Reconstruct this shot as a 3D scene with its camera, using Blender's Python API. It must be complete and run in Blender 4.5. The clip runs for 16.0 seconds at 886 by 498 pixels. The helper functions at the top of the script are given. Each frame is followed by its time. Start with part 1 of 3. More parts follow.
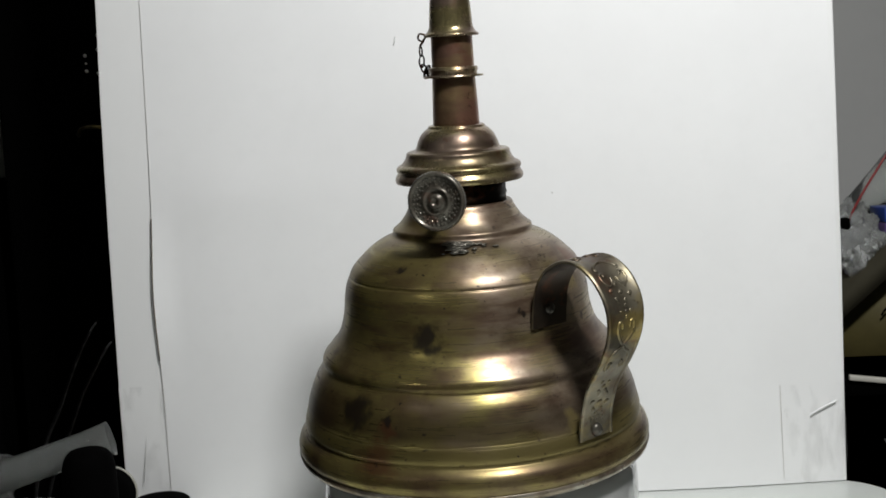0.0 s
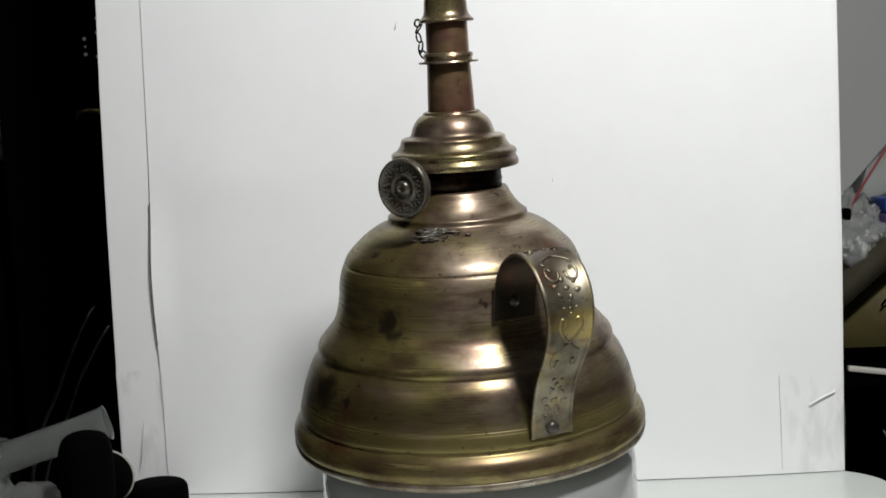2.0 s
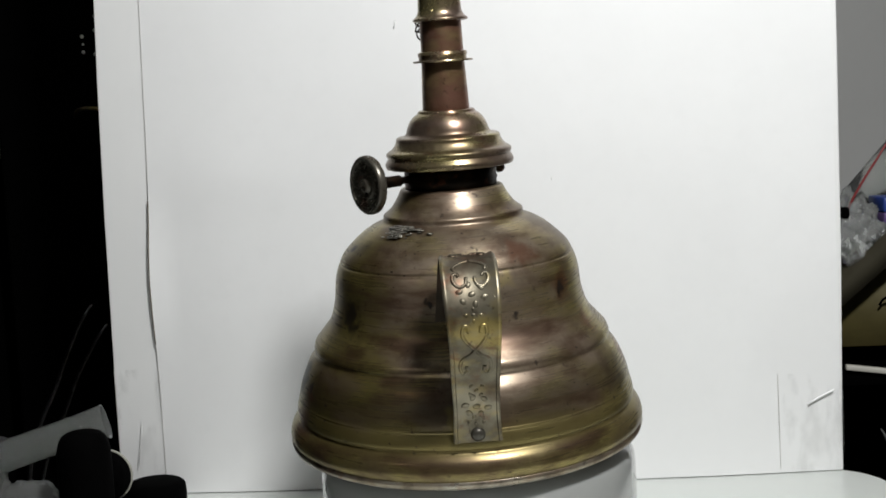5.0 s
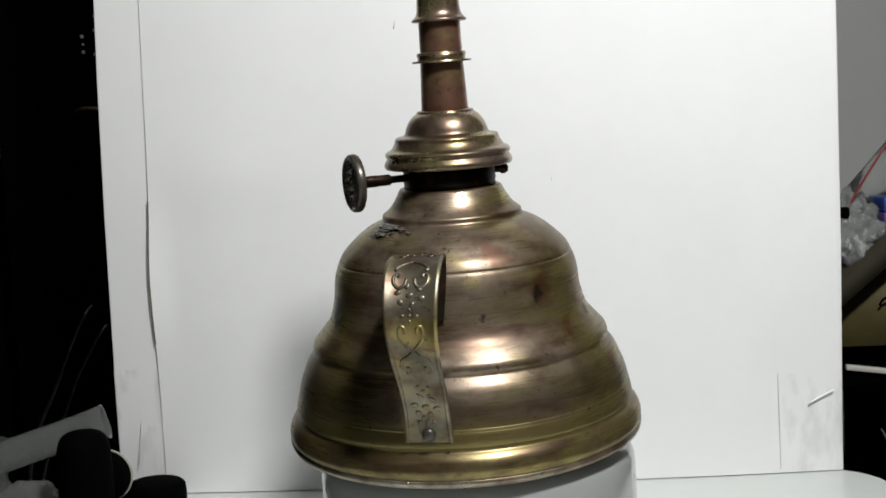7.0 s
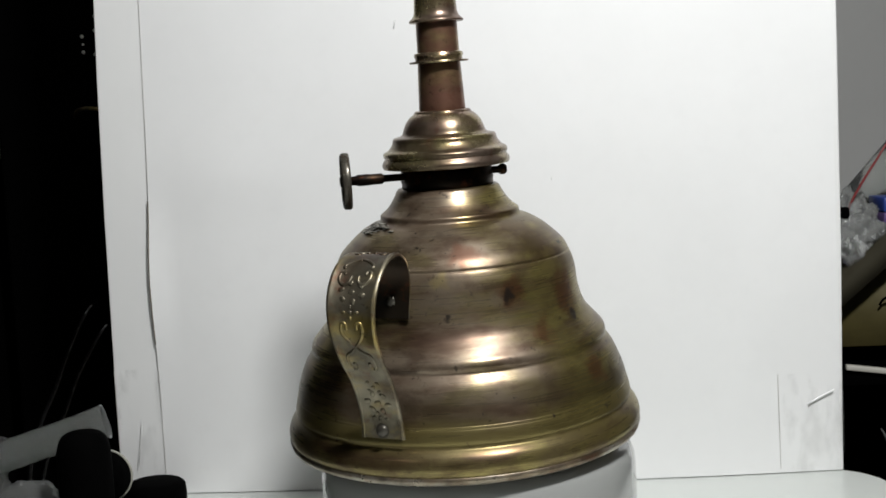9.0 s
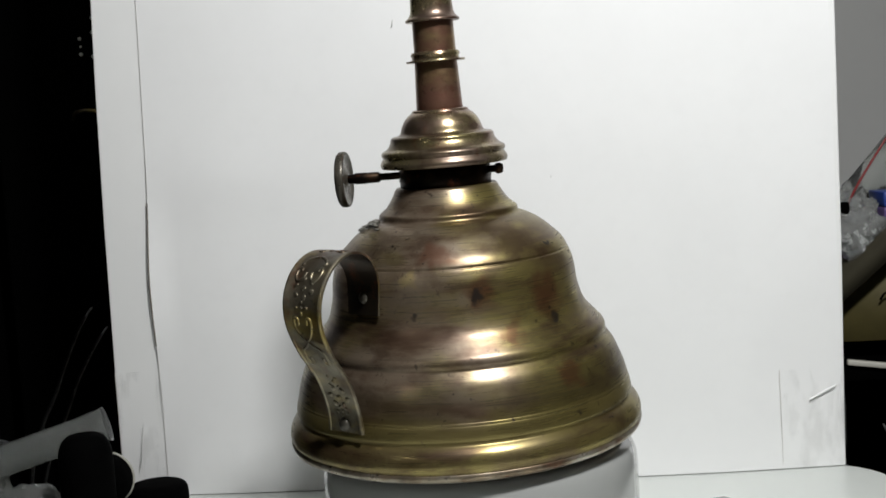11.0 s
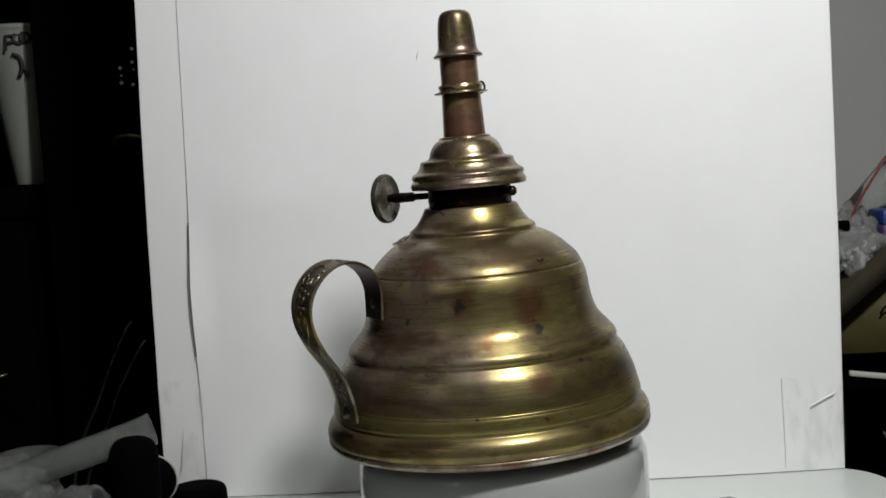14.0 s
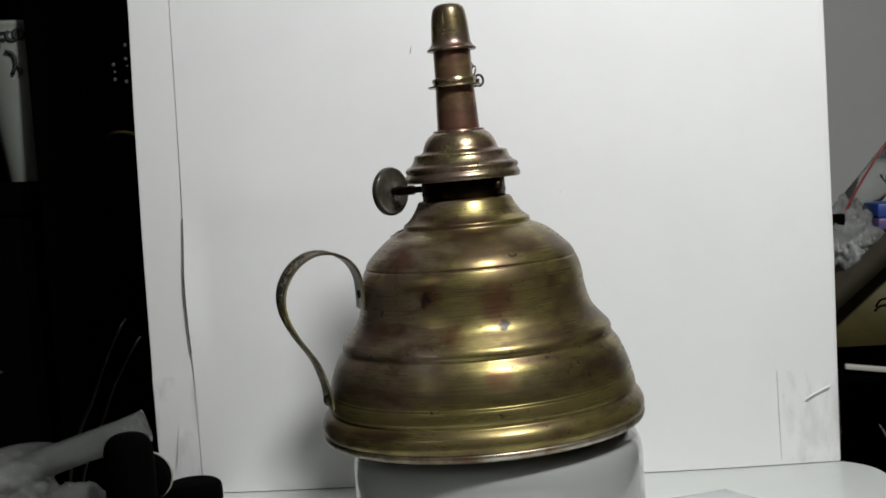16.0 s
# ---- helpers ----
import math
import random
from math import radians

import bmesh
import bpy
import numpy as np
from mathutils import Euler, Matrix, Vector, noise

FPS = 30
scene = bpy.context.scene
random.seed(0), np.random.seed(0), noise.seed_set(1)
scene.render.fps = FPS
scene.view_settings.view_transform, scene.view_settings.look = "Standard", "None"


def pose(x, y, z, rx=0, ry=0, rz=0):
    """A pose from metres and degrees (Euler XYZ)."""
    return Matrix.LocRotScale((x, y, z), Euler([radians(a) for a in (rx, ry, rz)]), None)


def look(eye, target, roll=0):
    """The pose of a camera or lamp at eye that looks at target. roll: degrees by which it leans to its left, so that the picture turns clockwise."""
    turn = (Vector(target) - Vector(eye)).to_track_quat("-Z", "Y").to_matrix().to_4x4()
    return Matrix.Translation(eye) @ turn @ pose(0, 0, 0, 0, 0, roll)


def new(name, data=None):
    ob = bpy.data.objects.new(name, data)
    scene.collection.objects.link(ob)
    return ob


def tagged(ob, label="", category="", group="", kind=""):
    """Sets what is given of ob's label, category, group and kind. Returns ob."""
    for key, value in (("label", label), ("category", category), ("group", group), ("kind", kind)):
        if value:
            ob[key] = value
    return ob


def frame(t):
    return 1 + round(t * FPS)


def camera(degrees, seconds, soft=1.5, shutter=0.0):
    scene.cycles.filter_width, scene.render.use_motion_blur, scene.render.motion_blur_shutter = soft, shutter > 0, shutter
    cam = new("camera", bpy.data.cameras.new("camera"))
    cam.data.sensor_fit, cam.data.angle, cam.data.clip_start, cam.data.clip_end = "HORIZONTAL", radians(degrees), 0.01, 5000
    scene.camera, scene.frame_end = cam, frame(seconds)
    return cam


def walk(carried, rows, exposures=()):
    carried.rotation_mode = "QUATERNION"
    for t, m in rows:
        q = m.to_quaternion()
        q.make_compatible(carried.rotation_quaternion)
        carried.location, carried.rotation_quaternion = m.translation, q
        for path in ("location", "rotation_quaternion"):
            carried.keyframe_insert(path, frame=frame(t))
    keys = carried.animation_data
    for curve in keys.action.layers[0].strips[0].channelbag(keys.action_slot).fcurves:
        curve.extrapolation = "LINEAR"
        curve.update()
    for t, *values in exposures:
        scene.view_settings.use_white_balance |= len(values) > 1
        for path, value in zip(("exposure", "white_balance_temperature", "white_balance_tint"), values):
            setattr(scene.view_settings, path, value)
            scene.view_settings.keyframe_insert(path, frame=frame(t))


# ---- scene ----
cam = camera(42, 16.0, soft=1.65)
PATH = [
    (0, (0.02854, -0.34700, 0.15027), (0.00009, 0.05116, 0.12449), -3.649),
    (0.5, (0.02709, -0.34627, 0.14950), (-0.00074, 0.05184, 0.12242), -3.465),
    (1, (0.02671, -0.34568, 0.15011), (-0.00127, 0.05228, 0.12094), -3.188),
    (1.5, (0.02716, -0.34525, 0.14820), (-0.00068, 0.05275, 0.11949), -3.150),
    (2, (0.02800, -0.34501, 0.14893), (-0.00023, 0.05290, 0.11942), -3.152),
    (2.5, (0.02696, -0.34458, 0.14944), (-0.00006, 0.05335, 0.11908), -3.092),
    (3, (0.02690, -0.34453, 0.14957), (-0.00008, 0.05340, 0.11912), -3.091),
    (3.5, (0.02672, -0.34452, 0.14939), (-0.00017, 0.05342, 0.11906), -3.083),
    (4, (0.02686, -0.34458, 0.14935), (-0.00010, 0.05336, 0.11903), -3.080),
    (6.5, (0.02686, -0.34458, 0.14935), (-0.00010, 0.05336, 0.11903), -3.080),
    (7, (0.02696, -0.34448, 0.14936), (-0.00008, 0.05345, 0.11904), -3.085),
    (7.5, (0.02686, -0.34458, 0.14935), (-0.00010, 0.05336, 0.11903), -3.080),
    (8, (0.02686, -0.34458, 0.14935), (-0.00010, 0.05336, 0.11903), -3.080),
    (8.5, (0.02686, -0.34458, 0.14935), (-0.00010, 0.05336, 0.11903), -3.080),
    (9, (0.02692, -0.34450, 0.14928), (-0.00009, 0.05343, 0.11902), -3.091),
    (11.5, (0.02699, -0.34385, 0.15020), (0.00148, 0.05407, 0.11847), -3.937),
    (12, (0.02930, -0.35158, 0.15129), (0.00688, 0.04644, 0.11839), -4.151),
    (12.5, (0.02691, -0.36804, 0.15179), (0.00296, 0.03016, 0.12247), -3.952),
    (13, (0.02344, -0.37748, 0.15230), (-0.00523, 0.02072, 0.12748), -3.529),
    (13.5, (0.02379, -0.37946, 0.15234), (-0.00560, 0.01870, 0.12773), -3.661),
    (14, (0.02459, -0.37994, 0.15166), (-0.00636, 0.01813, 0.12742), -3.791),
    (14.5, (0.02596, -0.37909, 0.15129), (-0.00539, 0.01885, 0.12564), -3.910),
    (15, (0.02428, -0.37974, 0.15012), (-0.00570, 0.01841, 0.12615), -3.718),
    (15.5, (0.02518, -0.37949, 0.15036), (-0.00423, 0.01864, 0.12530), -3.911),
    (16, (0.02571, -0.37929, 0.14996), (-0.00431, 0.01880, 0.12492), -4.068),
]
walk(cam, [(t, look(eye, target, roll)) for t, eye, target, roll in PATH], exposures=[(0, 0.0), (1.5, 0.08), (3.0, 0.15), (9.2, 0.15), (11.5, 0.08), (12.5, -0.06), (16, -0.1)])

# ---- light ----
world = bpy.data.worlds.new("room_dark")
scene.world = world
world.use_nodes = True
world.node_tree.nodes["Background"].inputs[0].default_value = (0.6, 0.7, 0.75, 1)
world.node_tree.nodes["Background"].inputs[1].default_value = 0.02


def area_lamp(name, eye, target, size_x, size_y, power, colour):
    data = bpy.data.lights.new(name, "AREA")
    data.shape, data.size, data.size_y, data.energy, data.color = "RECTANGLE", size_x, size_y, power, colour
    ob = new(name, data)
    ob.matrix_world = look(eye, target)
    return ob


area_lamp("desk_light", (0.148, -0.238, 0.468), (0.02, 0.12, 0.12), 0.06, 0.045, 2.76, (0.99, 1.0, 1.0))
area_lamp("side_light", (-0.335, -0.40, 0.40), (0.0, 0.05, 0.10), 0.026, 0.026, 0.08, (1.0, 0.98, 0.9))
area_lamp("fill_light", (0.25, -0.45, 1.75), (0.0, -0.1, 0.0), 0.9, 0.5, 1.8, (0.98, 1.0, 1.0))


# ---- materials ----
def material(name):
    m = bpy.data.materials.new(name)
    m.use_nodes = True
    nt = m.node_tree
    return m, nt, nt.nodes["Principled BSDF"]


def node(nt, kind, **values):
    n = nt.nodes.new(kind)
    for k, v in values.items():
        n.inputs[k].default_value = v
    return n


def coords(nt, scale=(1, 1, 1)):
    tc = nt.nodes.new("ShaderNodeTexCoord")
    mp = nt.nodes.new("ShaderNodeMapping")
    mp.inputs["Scale"].default_value = scale
    nt.links.new(tc.outputs["Object"], mp.inputs["Vector"])
    return mp.outputs["Vector"]


def noise_tex(nt, vec, scale, detail=4.0, rough=0.55):
    n = node(nt, "ShaderNodeTexNoise", Scale=scale, Detail=detail, Roughness=rough)
    nt.links.new(vec, n.inputs["Vector"])
    return n.outputs["Fac"]


def ramp(nt, fac, stops):
    r = nt.nodes.new("ShaderNodeValToRGB")
    els = r.color_ramp.elements
    while len(els) < len(stops):
        els.new(0.5)
    for e, (pos, col) in zip(els, stops):
        e.position = pos
        e.color = (*col, 1) if len(col) == 3 else col
    nt.links.new(fac, r.inputs[0])
    return r.outputs["Color"]


def mix(nt, fac, a, b, mode="MIX"):
    m = nt.nodes.new("ShaderNodeMix")
    m.data_type, m.blend_type = "RGBA", mode
    for sock, val in ((m.inputs[0], fac), (m.inputs[6], a), (m.inputs[7], b)):
        if isinstance(val, (int, float)):
            sock.default_value = val
        elif isinstance(val, tuple):
            sock.default_value = (*val, 1)
        else:
            nt.links.new(val, sock)
    return m.outputs[2]


def bump(nt, bsdf, height, strength, distance=0.001):
    b = node(nt, "ShaderNodeBump", Strength=strength, Distance=distance)
    nt.links.new(height, b.inputs["Height"])
    nt.links.new(b.outputs["Normal"], bsdf.inputs["Normal"])


def grey(v):
    return (v, v, v)


def brass(name, base, brown, red, dark_amount=0.8, rough=(0.13, 0.27), band=True, metal=1.0):
    """Worn metal: broad tarnish clouds, turned bands, dark stains and spots, fine scratches."""
    m, nt, b = material(name)
    vec = coords(nt)
    flat = coords(nt, (0.55, 0.55, 2.0)) if band else vec
    cloud = noise_tex(nt, flat, 62, 4, 0.5)
    c = mix(nt, ramp(nt, cloud, [(0.40, grey(0)), (0.60, grey(1))]), base, brown)
    patch = noise_tex(nt, coords(nt, (0.8, 0.8, 1.4)), 58, 5, 0.62)
    c = mix(nt, ramp(nt, patch, [(0.47, grey(0)), (0.62, grey(0.85))]), c, red)
    stain = noise_tex(nt, coords(nt, (1.0, 1.0, 0.9)), 66, 4, 0.55)
    stain_mask = ramp(nt, stain, [(0.50, grey(0)), (0.64, grey(0.9 * dark_amount))])
    c = mix(nt, stain_mask, c, (0.055, 0.034, 0.02))
    spots = noise_tex(nt, vec, 430, 3, 0.7)
    big = noise_tex(nt, vec, 80, 2, 0.5)
    spot_mask = mix(nt, 1.0, ramp(nt, spots, [(0.58, grey(0)), (0.72, grey(0.9))]), ramp(nt, big, [(0.46, grey(0)), (0.58, grey(dark_amount))]), "MULTIPLY")
    c = mix(nt, spot_mask, c, (0.03, 0.018, 0.012))
    rust = noise_tex(nt, coords(nt, (1.0, 1.0, 1.3)), 150, 5, 0.7)
    c = mix(nt, ramp(nt, rust, [(0.56, grey(0)), (0.68, grey(0.75 * dark_amount))]), c, (0.13, 0.045, 0.022))
    grain = noise_tex(nt, vec, 420, 4, 0.65)
    rr = ramp(nt, mix(nt, 0.6, grain, cloud), [(0.38, grey(rough[0])), (0.62, grey(rough[1]))])
    rr = mix(nt, mix(nt, 1.0, stain_mask, (0.6, 0.6, 0.6), "MULTIPLY"), rr, (0.42, 0.42, 0.42))
    nt.links.new(c, b.inputs["Base Color"])
    b.inputs["Metallic"].default_value = metal
    nt.links.new(rr, b.inputs["Roughness"])
    bump(nt, b, mix(nt, 0.25, noise_tex(nt, vec, 75, 3, 0.5), grain), 0.10, 0.0008)
    return m




def fade(nt, kind, a, b=None):
    n = nt.nodes.new("ShaderNodeMath")
    n.operation = kind
    for sock, val in zip(n.inputs, (a, b)):
        if isinstance(val, (int, float)):
            sock.default_value = val
        elif val is not None:
            nt.links.new(val, sock)
    return n.outputs[0]


def blots(nt, vec, marks):
    """A mask of ragged blots, each (x, y, z, radius) on the thing."""
    total = None
    for x, y, z, r in marks:
        d = nt.nodes.new("ShaderNodeVectorMath")
        d.operation = "DISTANCE"
        nt.links.new(vec, d.inputs[0])
        d.inputs[1].default_value = (x, y, z)
        one = node(nt, "ShaderNodeMapRange")
        one.interpolation_type = "SMOOTHSTEP"
        for k, v in (("From Min", r * 0.45), ("From Max", r * 1.25), ("To Min", 1.0), ("To Max", 0.0)):
            one.inputs[k].default_value = v
        nt.links.new(d.outputs["Value"], one.inputs["Value"])
        total = one.outputs[0] if total is None else fade(nt, "MAXIMUM", total, one.outputs[0])
    return total


def reservoir_brass(name):
    """Old brass: polished olive on most of the body, a dull mauve-brown side round the handle, turned bands, soot blots
    (one partly painted shading), rust and pits.
    """
    m, nt, b = material(name)
    vec = coords(nt)
    sep = nt.nodes.new("ShaderNodeSeparateXYZ")
    nt.links.new(vec, sep.inputs[0])
    z = sep.outputs[2]
    ring = coords(nt, (0.45, 0.45, 2.2))
    cloud = noise_tex(nt, coords(nt, (0.7, 0.7, 1.3)), 55, 4, 0.55)
    band = noise_tex(nt, ring, 70, 5, 0.6)
    fine = noise_tex(nt, coords(nt, (0.25, 0.25, 8.0)), 120, 4, 0.6)
    # ragged coordinates for the blots
    rag = node(nt, "ShaderNodeTexNoise", Scale=210.0, Detail=4.0)
    nt.links.new(vec, rag.inputs["Vector"])
    shift = nt.nodes.new("ShaderNodeVectorMath")
    shift.operation = "MULTIPLY_ADD"
    nt.links.new(rag.outputs["Color"], shift.inputs[0])
    shift.inputs[1].default_value = (0.010, 0.010, 0.010)
    less = nt.nodes.new("ShaderNodeVectorMath")
    less.operation = "SUBTRACT"
    nt.links.new(vec, less.inputs[0])
    less.inputs[1].default_value = (0.005, 0.005, 0.005)
    nt.links.new(less.outputs[0], shift.inputs[2])
    ragged = shift.outputs[0]
    # the dull side: towards the handle and a little past it
    radius = fade(nt, "SQRT", fade(nt, "ADD", fade(nt, "MULTIPLY", sep.outputs[0], sep.outputs[0]), fade(nt, "MULTIPLY", sep.outputs[1], sep.outputs[1])))
    side = fade(nt, "DIVIDE", fade(nt, "ADD", fade(nt, "MULTIPLY", sep.outputs[0], 0.95), fade(nt, "MULTIPLY", sep.outputs[1], -0.31)), radius)
    side = fade(nt, "ADD", side, fade(nt, "MULTIPLY", fade(nt, "SUBTRACT", cloud, 0.5), 1.6))
    dull = mix(nt, 1.0, ramp(nt, side, [(0.48, grey(0)), (0.95, grey(0.85))]), ramp(nt, z, [(0.008, grey(0.25)), (0.020, grey(1))]), "MULTIPLY")
    c = mix(nt, ramp(nt, cloud, [(0.38, grey(0)), (0.64, grey(1))]), (0.350, 0.290, 0.096), (0.170, 0.120, 0.050))
    c = mix(nt, dull, c, mix(nt, ramp(nt, band, [(0.40, grey(0)), (0.60, grey(1))]), (0.375, 0.298, 0.226), (0.230, 0.150, 0.106)))
    c = mix(nt, ramp(nt, band, [(0.50, grey(0)), (0.66, grey(0.8))]), c, (0.105, 0.056, 0.034))
    c = mix(nt, ramp(nt, fine, [(0.50, grey(0)), (0.70, grey(0.18))]), c, (0.090, 0.062, 0.034))
    stain = ramp(nt, noise_tex(nt, coords(nt, (0.8, 0.8, 1.2)), 88, 5, 0.62), [(0.49, grey(0)), (0.66, grey(0.65))])
    c = mix(nt, stain, c, (0.080, 0.040, 0.020))
    # yellow brass left bright in the low moulding, dark oxide above the foot
    low = ramp(nt, fade(nt, "ADD", z, fade(nt, "MULTIPLY", fade(nt, "SUBTRACT", cloud, 0.5), 0.012)), [(0.0050, grey(0)), (0.0070, grey(0.75)), (0.0115, grey(0.75)), (0.0150, grey(0))])
    c = mix(nt, low, c, (0.270, 0.220, 0.070))
    oxide = ramp(nt, fade(nt, "ADD", z, fade(nt, "MULTIPLY", fade(nt, "SUBTRACT", noise_tex(nt, ring, 45, 4, 0.6), 0.5), 0.016)), [(0.0120, grey(0)), (0.0150, grey(0.60)), (0.0185, grey(0.55)), (0.0240, grey(0))])
    c = mix(nt, oxide, c, (0.060, 0.040, 0.018))
    c = mix(nt, fade(nt, "MULTIPLY", blots(nt, ragged, ((0.0395, -0.0061, 0.0530, 0.0030), (0.0297, -0.0241, 0.0570, 0.0026), (0.045, -0.030, 0.0150, 0.0040))), 0.4), c, (0.60, 0.48, 0.17))
    red = blots(nt, ragged, ((0.0378, 0.0156, 0.0480, 0.0050), (0.0374, 0.0246, 0.0353, 0.0045), (0.0333, 0.0410, 0.0215, 0.0050), (-0.0053, -0.0546, 0.0162, 0.0035), (-0.0099, -0.0559, 0.0065, 0.0075), (0.0359, 0.0029, 0.0601, 0.0055), (0.0233, 0.0343, 0.0444, 0.0075)))
    c = mix(nt, fade(nt, "MULTIPLY", red, 0.7), c, (0.165, 0.058, 0.026))
    soot = blots(nt, ragged, ((0.0039, -0.0419, 0.0416, 0.0050), (-0.0082, -0.0335, 0.0616, 0.0020), (0.0295, -0.0286, 0.0477, 0.0016), (0.0418, -0.0044, 0.0420, 0.0016), (-0.0060, -0.0550, 0.0190, 0.0025), (0.0244, 0.0364, 0.0371, 0.0022), (0.0145, 0.0341, 0.0590, 0.0015), (0.0380, 0.0150, 0.0470, 0.0026), (-0.0180, -0.0500, 0.0200, 0.0060)))
    c = mix(nt, fade(nt, "MULTIPLY", soot, 0.95), c, (0.016, 0.010, 0.007))
    pits = mix(nt, 1.0, ramp(nt, noise_tex(nt, vec, 470, 2, 0.6), [(0.63, grey(0)), (0.71, grey(0.95))]), ramp(nt, noise_tex(nt, vec, 70, 2, 0.5), [(0.44, grey(0)), (0.58, grey(1))]), "MULTIPLY")
    c = mix(nt, pits, c, (0.022, 0.013, 0.009))
    nt.links.new(c, b.inputs["Base Color"])
    b.inputs["Metallic"].default_value = 1.0
    rr = ramp(nt, mix(nt, 0.5, fine, cloud), [(0.38, grey(0.24)), (0.64, grey(0.38))])
    rr = mix(nt, fade(nt, "MAXIMUM", soot, pits), rr, (0.42, 0.42, 0.42))
    nt.links.new(rr, b.inputs["Roughness"])
    bump(nt, b, mix(nt, 0.35, noise_tex(nt, vec, 75, 3, 0.5), fine), 0.07, 0.0008)
    # a matt oxide film over the metal, thicker on the dull side and whole where soot or rust lies
    film = nt.nodes.new("ShaderNodeBsdfPrincipled")
    nt.links.new(mix(nt, 1.0, c, (0.52, 0.51, 0.50), "MULTIPLY"), film.inputs["Base Color"])
    film.inputs["Metallic"].default_value = 0.45
    film.inputs["Roughness"].default_value = 0.40
    film.inputs["Specular IOR Level"].default_value = 0.6
    both = nt.nodes.new("ShaderNodeMixShader")
    amount = fade(nt, "ADD", fade(nt, "MULTIPLY", dull, 0.14), ramp(nt, cloud, [(0.35, grey(0.44)), (0.65, grey(0.64))]))
    amount = fade(nt, "MAXIMUM", amount, fade(nt, "MULTIPLY", soot, 0.96))
    nt.links.new(amount, both.inputs[0])
    nt.links.new(b.outputs[0], both.inputs[1])
    nt.links.new(film.outputs[0], both.inputs[2])
    nt.links.new(both.outputs[0], nt.nodes["Material Output"].inputs["Surface"])
    return m


BRASS = reservoir_brass("worn_brass")
BRASS_CAP = brass("cap_brass", (0.28, 0.235, 0.11), (0.20, 0.15, 0.115), (0.21, 0.135, 0.105), 0.7, rough=(0.20, 0.36), metal=0.85)
COPPER = brass("spout_copper", (0.25, 0.17, 0.085), (0.14, 0.08, 0.055), (0.20, 0.095, 0.068), 0.65, rough=(0.28, 0.42), metal=0.75)
DARK_METAL = brass("sooty_metal", (0.018, 0.015, 0.012), (0.006, 0.005, 0.004), (0.016, 0.010, 0.008), rough=(0.35, 0.6))
KNOB_METAL = brass("knob_metal", (0.12, 0.112, 0.09), (0.045, 0.04, 0.032), (0.07, 0.06, 0.047), 0.8, rough=(0.22, 0.42), band=False, metal=0.55)
STRAP_METAL = brass("strap_metal", (0.27, 0.24, 0.175), (0.12, 0.105, 0.075), (0.33, 0.25, 0.08), 0.9, rough=(0.32, 0.50), band=False, metal=0.8)
STRAP_INSIDE = brass("shaded_strap", (0.055, 0.042, 0.028), (0.022, 0.017, 0.013), (0.04, 0.026, 0.016), 0.9, rough=(0.3, 0.5), band=False, metal=0.8)
RIM_METAL = brass("grey_rim_metal", (0.42, 0.39, 0.33), (0.28, 0.24, 0.18), (0.26, 0.19, 0.12), 0.8, rough=(0.25, 0.45), band=False, metal=0.8)
CHAIN_METAL = brass("chain_metal", (0.03, 0.024, 0.02), (0.012, 0.010, 0.008), (0.02, 0.012, 0.010), rough=(0.4, 0.6), band=False)


def plain(name, colour, rough=0.5, vary=0.12, scale=30.0, metal=0.0, relief=0.1, second=None, gloss=0.5):
    m, nt, b = material(name)
    vec = coords(nt)
    dark = tuple(v * (1 - vary) for v in (second or colour))
    c = mix(nt, ramp(nt, noise_tex(nt, vec, scale, 4), [(0.35, grey(0)), (0.65, grey(1))]), colour, dark)
    c = mix(nt, ramp(nt, noise_tex(nt, vec, scale * 7, 3), [(0.5, grey(0)), (0.75, grey(0.35))]), c, tuple(v * (1 - 1.6 * vary) for v in colour))
    nt.links.new(c, b.inputs["Base Color"])
    b.inputs["Roughness"].default_value, b.inputs["Metallic"].default_value = rough, metal
    b.inputs["Specular IOR Level"].default_value = gloss
    if relief:
        bump(nt, b, noise_tex(nt, vec, scale * 5, 3), relief, 0.0008)
    return m


WHITE_BOARD = plain("white_board", (0.80, 0.80, 0.79), 0.55, 0.025, 9, relief=0.04)
PAPER = plain("white_paper", (0.82, 0.82, 0.815), 0.6, 0.035, 16, relief=0.05)
TABLE_WHITE = plain("white_laminate", (0.78, 0.81, 0.775), 0.35, 0.03, 14, relief=0.02)
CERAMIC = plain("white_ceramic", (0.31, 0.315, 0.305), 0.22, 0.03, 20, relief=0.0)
CERAMIC.node_tree.nodes["Principled BSDF"].inputs["Coat Weight"].default_value = 1.0
CERAMIC.node_tree.nodes["Principled BSDF"].inputs["Coat Roughness"].default_value = 0.04
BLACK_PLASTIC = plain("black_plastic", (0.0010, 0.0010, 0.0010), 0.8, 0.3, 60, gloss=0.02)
DARK_ROOM = plain("dark_room", (0.001, 0.001, 0.001), 0.9, 0.3, 10, gloss=0.02)
GREY_WALL = plain("grey_wall", (0.82, 0.82, 0.80), 0.8, 0.05, 5)
EAST_WALL = plain("east_wall", (0.72, 0.68, 0.62), 0.8, 0.06, 3)
ROOM_WALL = plain("room_wall", (0.30, 0.28, 0.24), 0.8, 0.06, 3)
WHITE_RIM = plain("white_rim", (0.75, 0.75, 0.7), 0.4, 0.06, 60)
CARD = plain("grey_card", (0.05, 0.045, 0.03), 0.8, 0.12, 40, gloss=0.1)
OLIVE_CARD = plain("olive_card", (0.115, 0.094, 0.030), 0.6, 0.25, 30)
